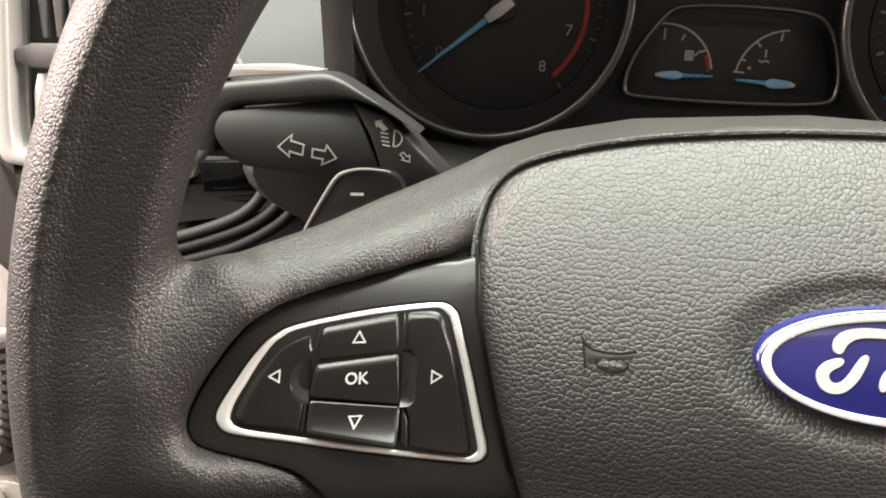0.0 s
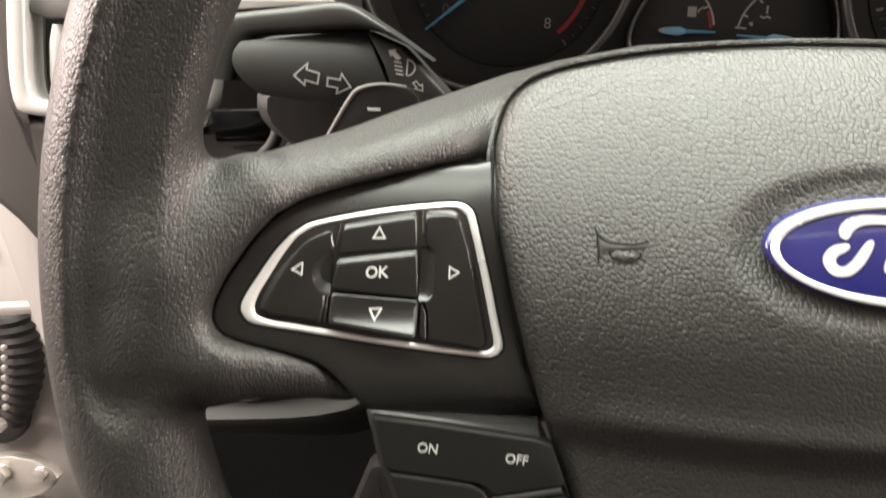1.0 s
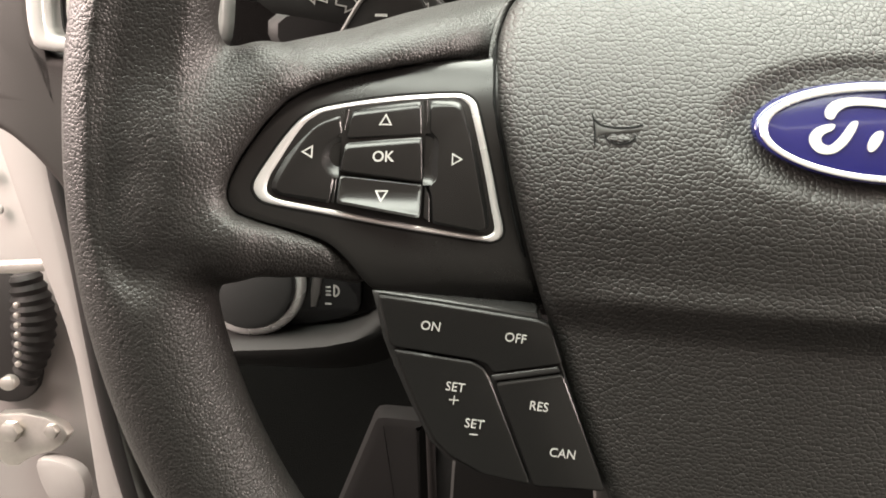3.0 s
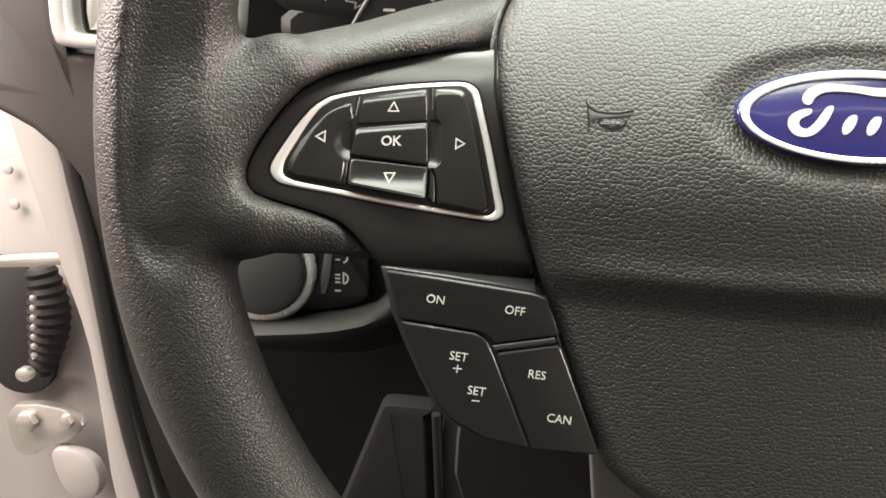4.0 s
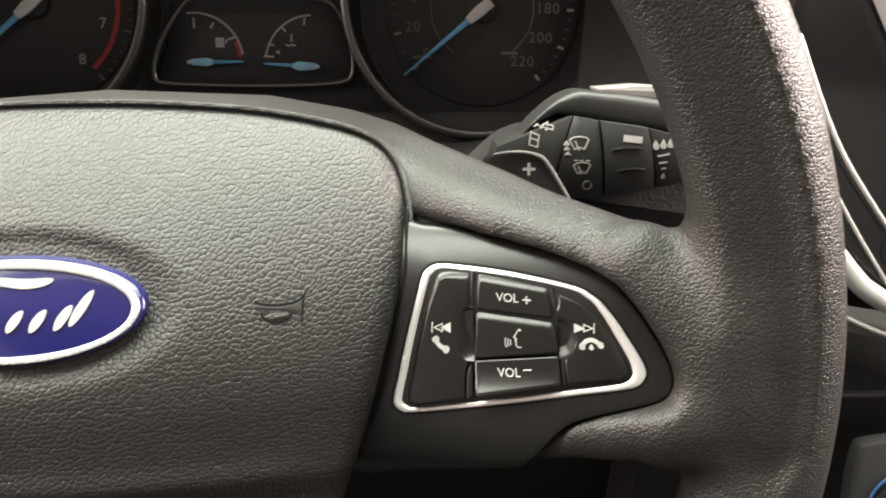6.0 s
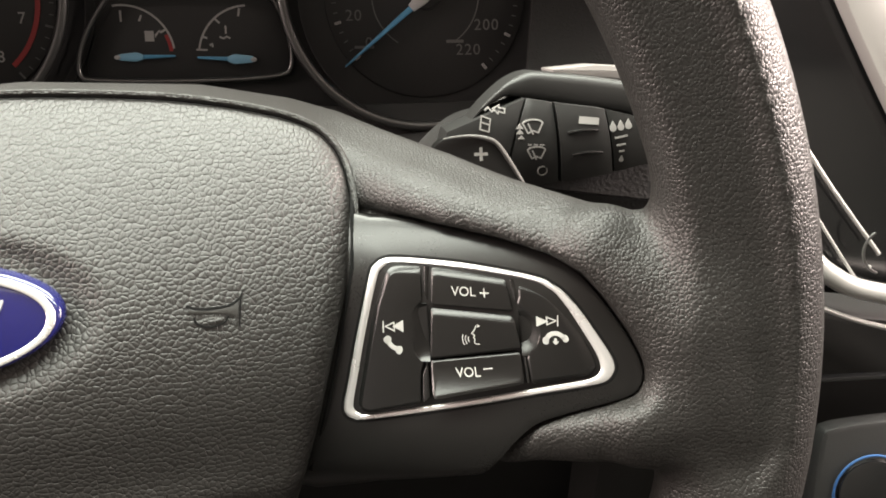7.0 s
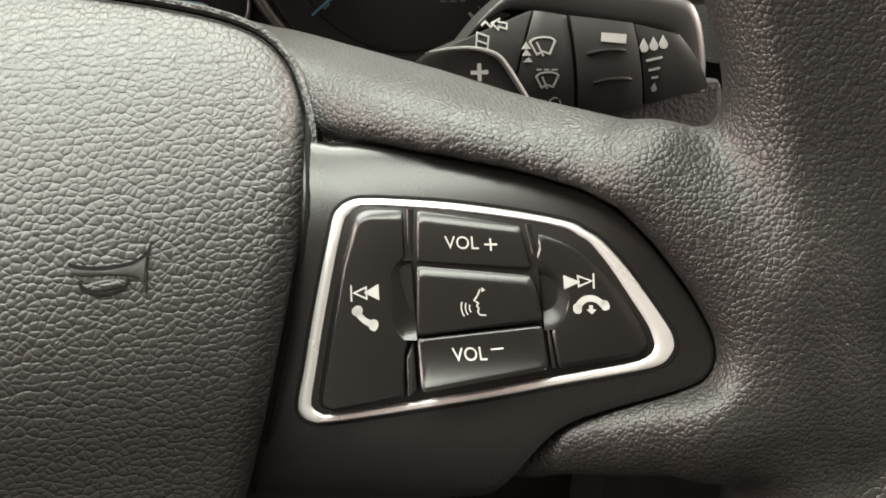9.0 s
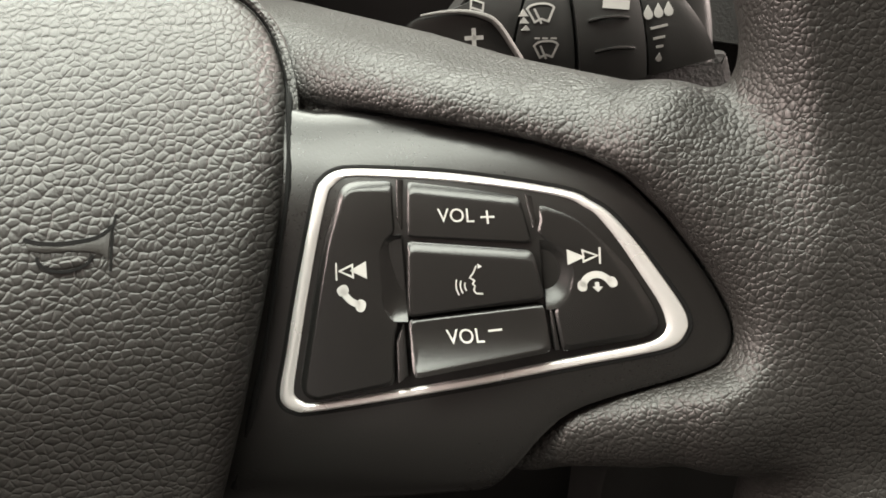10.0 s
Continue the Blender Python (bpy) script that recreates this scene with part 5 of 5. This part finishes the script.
# light switch
switch = thing("headlight_switch", HUB, "round headlight switch with silver ring beside small black keys", "light switch")
part("switch_plate", prism(rounded(((-232, -112), (-186, -112), (-152, -104.5), (-148, -98), (-150, -66), (-232, -62)), 2), flat(-176), 5, 1.5), PIANO, switch, "black switch plate")
part("switch_ring", tube([(-198.5 + 22.6 * math.cos(a), -88 + 22.6 * math.sin(a), -172) for a in [2 * math.pi * i / 64 for i in range(64)]], 3.2, 12, True), CHROME, switch, "bright silver ring")
part("switch_knob", prism(ellipse(21.5, 21.5, 48, -198.5, -88), flat(-165), 12, 3), DARK, switch, "black rotary knob")
part("switch_key", prism(rounded(((-173, -100), (-168, -100), (-164, -70), (-168, -70)), 1), flat(-174), 3, 1), TRIM, switch)
bm = ribbon([arc(-161.5, -92.5, 2.6, -80, 80, 8) + [(-161.2, -95)], [(-165, -90.8), (-162.6, -90.8)], [(-165, -92.6), (-162.6, -92.6)], [(-165, -94.4), (-162.6, -94.4)],
             arc(-161.5, -82.5, 2.4, -80, 80, 8), [(-165, -81), (-162.6, -81)], [(-165, -83.5), (-162.6, -83.5)], [(-165.4, -98.6), (-162.4, -98.6)]], 0.8, flat(-176), 0.3, 0.5)
part("symbol", bm, PRINT, switch, "small white lamp symbols")
sheet("dash_shelf", [[(-236, -132, -172), (-200, -127, -168), (-150, -126, -170), (-118, -120, -190)], [(-236, -120, -166), (-200, -117, -160), (-150, -111, -162), (-118, -96, -184)], [(-236, -113, -176), (-200, -111.5, -176), (-146, -104, -178), (-118, -70, -196)]], SHROUD, "rounded shelf under the switch", 8)
sheet("dash_face_low", [[(-256, -116, -182), (-230, -113, -182), (-146, -104, -184), (-118, -90, -190)], [(-256, -44, -184), (-230, -44, -184), (-146, -40, -188), (-118, -20, -194)]], SHROUD, "dash face round the switch")

knee = [Vector(p) for p in ((-30, -78), (60, -74), (120, -62), (205, -60), (205, -330), (-30, -330))]
part("knee_panel", prism(softened(knee, 8), lambda x, y: -158 - 0.9 * max(0.0, -68 - y), 14, 4, rows=8), SHROUD, dash, "dark knee panel below the column")

# ---------------- centre stack on the passenger side ----------------
stack = thing("centre_stack", HUB, "gloss black centre stack with silver trim strips", "centre console")


def stack_part(name, pts, w, depth, mat, label="", bevel=1.0, smooth=2):
    return part(name, prism(rounded(pts, smooth), flat(w) if not callable(w) else w, depth, bevel), mat, stack, label)


stack_part("screen_surround", ((232, 60), (246, 80), (330, 80), (330, -60), (286, -56), (262, -30), (246, 8)), -158, 20, PIANO, "gloss black surround")
stack_part("silver_strip", ((250, 98), (267, 98), (297, 42), (325, -14), (316, -24), (287, 26), (264, 70)), -148, 8, SILVER, "broad silver trim strip")
part("thin_strip", tube(curve([(236, 54, -150), (252, 16, -150), (268, -10, -150), (292, -42, -150)], 6), 0.9, 8), SILVER, stack, "thin bright line")
part("thin_strip", tube(curve([(252, -4, -149), (266, -27, -149), (284, -54, -149)], 6), 0.7, 8), SILVER, stack, "thin bright line")
part("silver_curve", tube(curve([(250, -24, -150), (262, -40, -148), (270, -48, -147), (286, -56, -147), (330, -66, -147)], 6), 4.2, 12), SILVER, stack, "curved silver trim")
part("thin_strip", tube(curve([(250, -50, -150), (264, -60, -149), (290, -71, -149), (330, -82, -149)], 6), 1.1, 8), SILVER, stack, "thin bright line")
part("indicator_dot", prism(ellipse(0.8, 0.8, 12, 286, -46), flat(-146), 1, 0.2), WHITE, stack)
part("dial_rim", tube([(p[0], p[1], -146) for p in arc(292, -40, 9, 120, 250, 16)], 0.6, 8), DIM_CHROME, stack)
stack_part("lower_console", ((190, -66), (246, -58), (290, -74), (360, -84), (360, -330), (190, -330)), lambda x, y: -168 - 0.45 * max(0.0, -76 - y), 40, SHROUD, "dark grained lower console", 4)
stack_part("console_seam", ((240, -99), (360, -103), (360, -105), (240, -101)), -166, 4, PIANO, "", 0.4, 0)
stack_part("console_key", ((279, -128), (285, -122), (360, -122), (360, -200), (276, -200)), -164, 8, DARK, "rounded dark key panel", 2)
part("start_ring", tube([(303 + 17 * math.cos(a), -154 + 17 * math.sin(a), -162) for a in [2 * math.pi * i / 48 for i in range(48)]], 0.6, 8, True), BLUE_RING, stack, "blue ring round a button")
part("start_button", prism(ellipse(15, 15, 40, 303, -154), flat(-161), 5, 2), PIANO, stack, "round black button")

# ---------------- footwell, door pillar and car shell ----------------
foot = thing("foot_rest", HUB, "dark grey rubber foot rest in the footwell", "foot rest")
part("foot_plate", prism(softened([Vector(p) for p in ((-167, -217), (-131, -219), (-130, -300), (-128, -540), (-300, -540), (-199, -300))], 6), lambda x, y: -330 + 0.25 * (y + 260), 18, 9), RUBBER, foot)
part("edge_welt", tube(curve([(-131, -224, -322), (-129.5, -300, -340), (-127.5, -420, -370), (-127, -530, -398)], 5), 3.0, 10), SEAL, foot, "raised rubber welt along the edge")
pedal = thing("pedal", HUB, "dark metal pedal arm beside the foot rest", "pedal")
part("pedal_arm", prism(rounded(((-132, -222), (-112, -222), (-108, -420), (-126, -420)), 1), flat(-342), 12, 3), DARK, pedal)

pillar = thing("door_pillar", HUB, "white painted door pillar with hinge and wiring boot", "door pillar")
part("painted_pillar", prism([Vector(p) for p in ((-640, 60), (-400, 60), (-412, -90), (-402, -150), (-388, -260), (-360, -400), (-330, -520), (-640, -520))], lambda x, y: -470 + 0.10 * (x + 420), 30, 3), BODY, pillar, "white painted inner pillar")
flange = [(-436, -20), (-414, -80), (-404, -141), (-390, -259), (-372, -350), (-340, -480), (-372, -480), (-399, -350), (-405, -259), (-411, -208), (-426, -155), (-440, -110), (-462, -20)]
part("flange", prism(rounded(flange, 1), flat(-398), 60, 4), BODY, pillar, "bright painted flange")
part("door_seal", tube(curve([(-412, -20, -394), (-408, -80, -394), (-398, -141, -394), (-384, -259, -394), (-366, -350, -394), (-330, -490, -394)], 6), 5.5, 10), SEAL, pillar, "black rubber door seal")
kick = [(-410, 0), (-402, -80), (-392, -141), (-378, -259), (-360, -350), (-326, -490), (-290, -490), (-335, -300), (-358, -120), (-362, 0)]
part("kick_panel", prism(rounded(kick, 1), lambda x, y: -402 - 0.5 * (x + 380), 20, 3), DASH_END, pillar, "dark brown-grey kick panel")
boot = []
for i in range(24):
    t = i / 23
    boot.append((-474 + 6 * math.sin(t * 3) - 10 * t * t, -170 - 92 * t, -452))
part("wiring_boot", tube(boot, [8 + 8 * math.sin(math.pi * min(1, i / 23 * 0.9 + 0.1)) + (1.8 if i % 2 else 0) for i in range(24)], 14), SEAL, pillar, "black ribbed wiring boot")
for i in range(7):
    part("boot_clip", prism(ellipse(2.6, 2.6, 10, -470 - 0.6 * i, -190 - 8.2 * i), flat(-428), 3, 1), ZINC, pillar)
part("boot_plug", prism(ellipse(7, 6, 16, -482, -255), flat(-424), 8, 2), ZINC, pillar, "grey plug")
# Dark plate in front of the paint: the recess shade as a solid colour.
part("shadow_recess", prism(rounded(((-545, -160), (-484, -170), (-470, -262), (-492, -290), (-530, -285), (-548, -240)), 2), flat(-462), 6, 2), SEAL, pillar, "dark plate put in for the shade behind the boot")
part("hinge_bracket", prism(rounded(((-512, -290), (-470, -286), (-440, -300), (-452, -318), (-478, -326), (-494, -338), (-508, -330)), 1), flat(-440), 10, 2), ZINC, pillar, "metal hinge leaf")
part("hinge_bolt", prism(ellipse(9, 9, 6, -489, -301), flat(-430), 8, 2), ZINC, pillar, "hexagon bolt")
part("hinge_bolt", prism(ellipse(6, 6, 6, -455, -300), flat(-434), 6, 1), ZINC, pillar)
part("hinge_arm", prism(rounded(((-474, -322), (-436, -330), (-428, -350), (-434, -372), (-458, -372), (-470, -350)), 2), flat(-436), 12, 4), BODY, pillar, "white painted hinge arm")
part("check_strap", prism(rounded(((-540, -166), (-436, -160), (-430, -152), (-446, -150), (-540, -160)), 1), flat(-420), 8, 2), ZINC, pillar, "metal door check strap")
for x, y in ((-506, -92), (-503, -122), (-478, -232), (-484, -226)):
    part("spot_weld", prism(ellipse(4.5, 4.5, 14, x, y), flat(-469.5), 3, 1.5), BODY, pillar)


def slab(name, corners, mat, label, category, thick=0.03):
    """A plain closing panel of the car or hall."""
    bm = bmesh.new()
    c = [Vector(p) for p in corners]
    nrm = (c[1] - c[0]).cross(c[2] - c[0]).normalized() * thick
    a = [bm.verts.new(p) for p in c]
    b = [bm.verts.new(p - nrm) for p in c]
    n = len(c)
    bm.faces.new(a)
    bm.faces.new(list(reversed(b)))
    for i in range(n):
        bm.faces.new((a[i], b[i], b[(i + 1) % n], a[(i + 1) % n]))
    bmesh.ops.recalc_face_normals(bm, faces=bm.faces)
    me = bpy.data.meshes.new(name)
    bm.to_mesh(me)
    bm.free()
    me.materials.append(mat)
    return tagged(new(name, me), label, category, kind="structure")


slab("floor", ((-0.46, -1.2, 0.12), (0.95, -1.2, 0.12), (0.95, 0.95, 0.12), (-0.46, 0.95, 0.12)), CARPET, "dark carpeted car floor", "floor")
slab("bulkhead", ((-0.46, 0.62, 0.1), (0.95, 0.62, 0.1), (0.95, 0.72, 0.75), (-0.46, 0.72, 0.75)), CARPET, "dark carpeted bulkhead behind the pedals", "wall")
# Out-of-view panels, added to block light or reflect it into the cabin.
slab("roof", ((-0.5, -0.22, 1.33), (0.95, -0.22, 1.33), (0.95, -1.3, 1.36), (-0.5, -1.3, 1.36)), HEADLINER, "unseen pale roof lining that reflects into the cabin", "ceiling")
slab("unseen_driver_wall", ((-0.42, -0.66, 0.1), (0.14, -0.66, 0.1), (0.14, -0.80, 1.0), (-0.42, -0.80, 1.0)), SEAT, "unseen dark wall for the driver seat, closing off light", "wall")
slab("unseen_passenger_wall", ((0.15, -0.50, 0.1), (0.95, -0.50, 0.1), (0.95, -0.64, 1.0), (0.15, -0.64, 1.0)), SEAT_LIGHT, "unseen grey wall for the passenger seat, closing off light", "wall")
slab("unseen_right_door", ((0.97, -1.2, 0.1), (0.97, 0.95, 0.1), (0.97, 0.95, 0.84), (0.97, -1.2, 0.84)), TRIM, "unseen dark grey passenger door panel that blocks light", "wall")
slab("unseen_rear_right_wall", ((0.96, -0.42, 0.8), (0.96, -0.22, 0.8), (0.96, -0.30, 1.36), (0.96, -0.46, 1.36)), TRIM, "unseen dark panel for the middle door pillar, blocking light", "wall")
slab("unseen_rear_left_wall", ((-0.5, -1.3, 0.1), (-0.5, -0.28, 0.1), (-0.5, -0.34, 0.94), (-0.5, -1.3, 0.94)), TRIM, "unseen dark panel for the rear door below its window, blocking light", "wall")
slab("unseen_rear_wall", ((-0.5, -1.28, 0.1), (0.95, -1.28, 0.1), (0.95, -1.28, 1.36), (-0.5, -1.28, 1.36)), SEAT, "unseen dark wall behind the cabin, blocking light", "wall")
slab("ground", ((-8, -8, -0.22), (8, -8, -0.22), (8, 8, -0.22), (-8, 8, -0.22)), PAINTFLOOR, "unseen pale concrete hall floor", "ground")
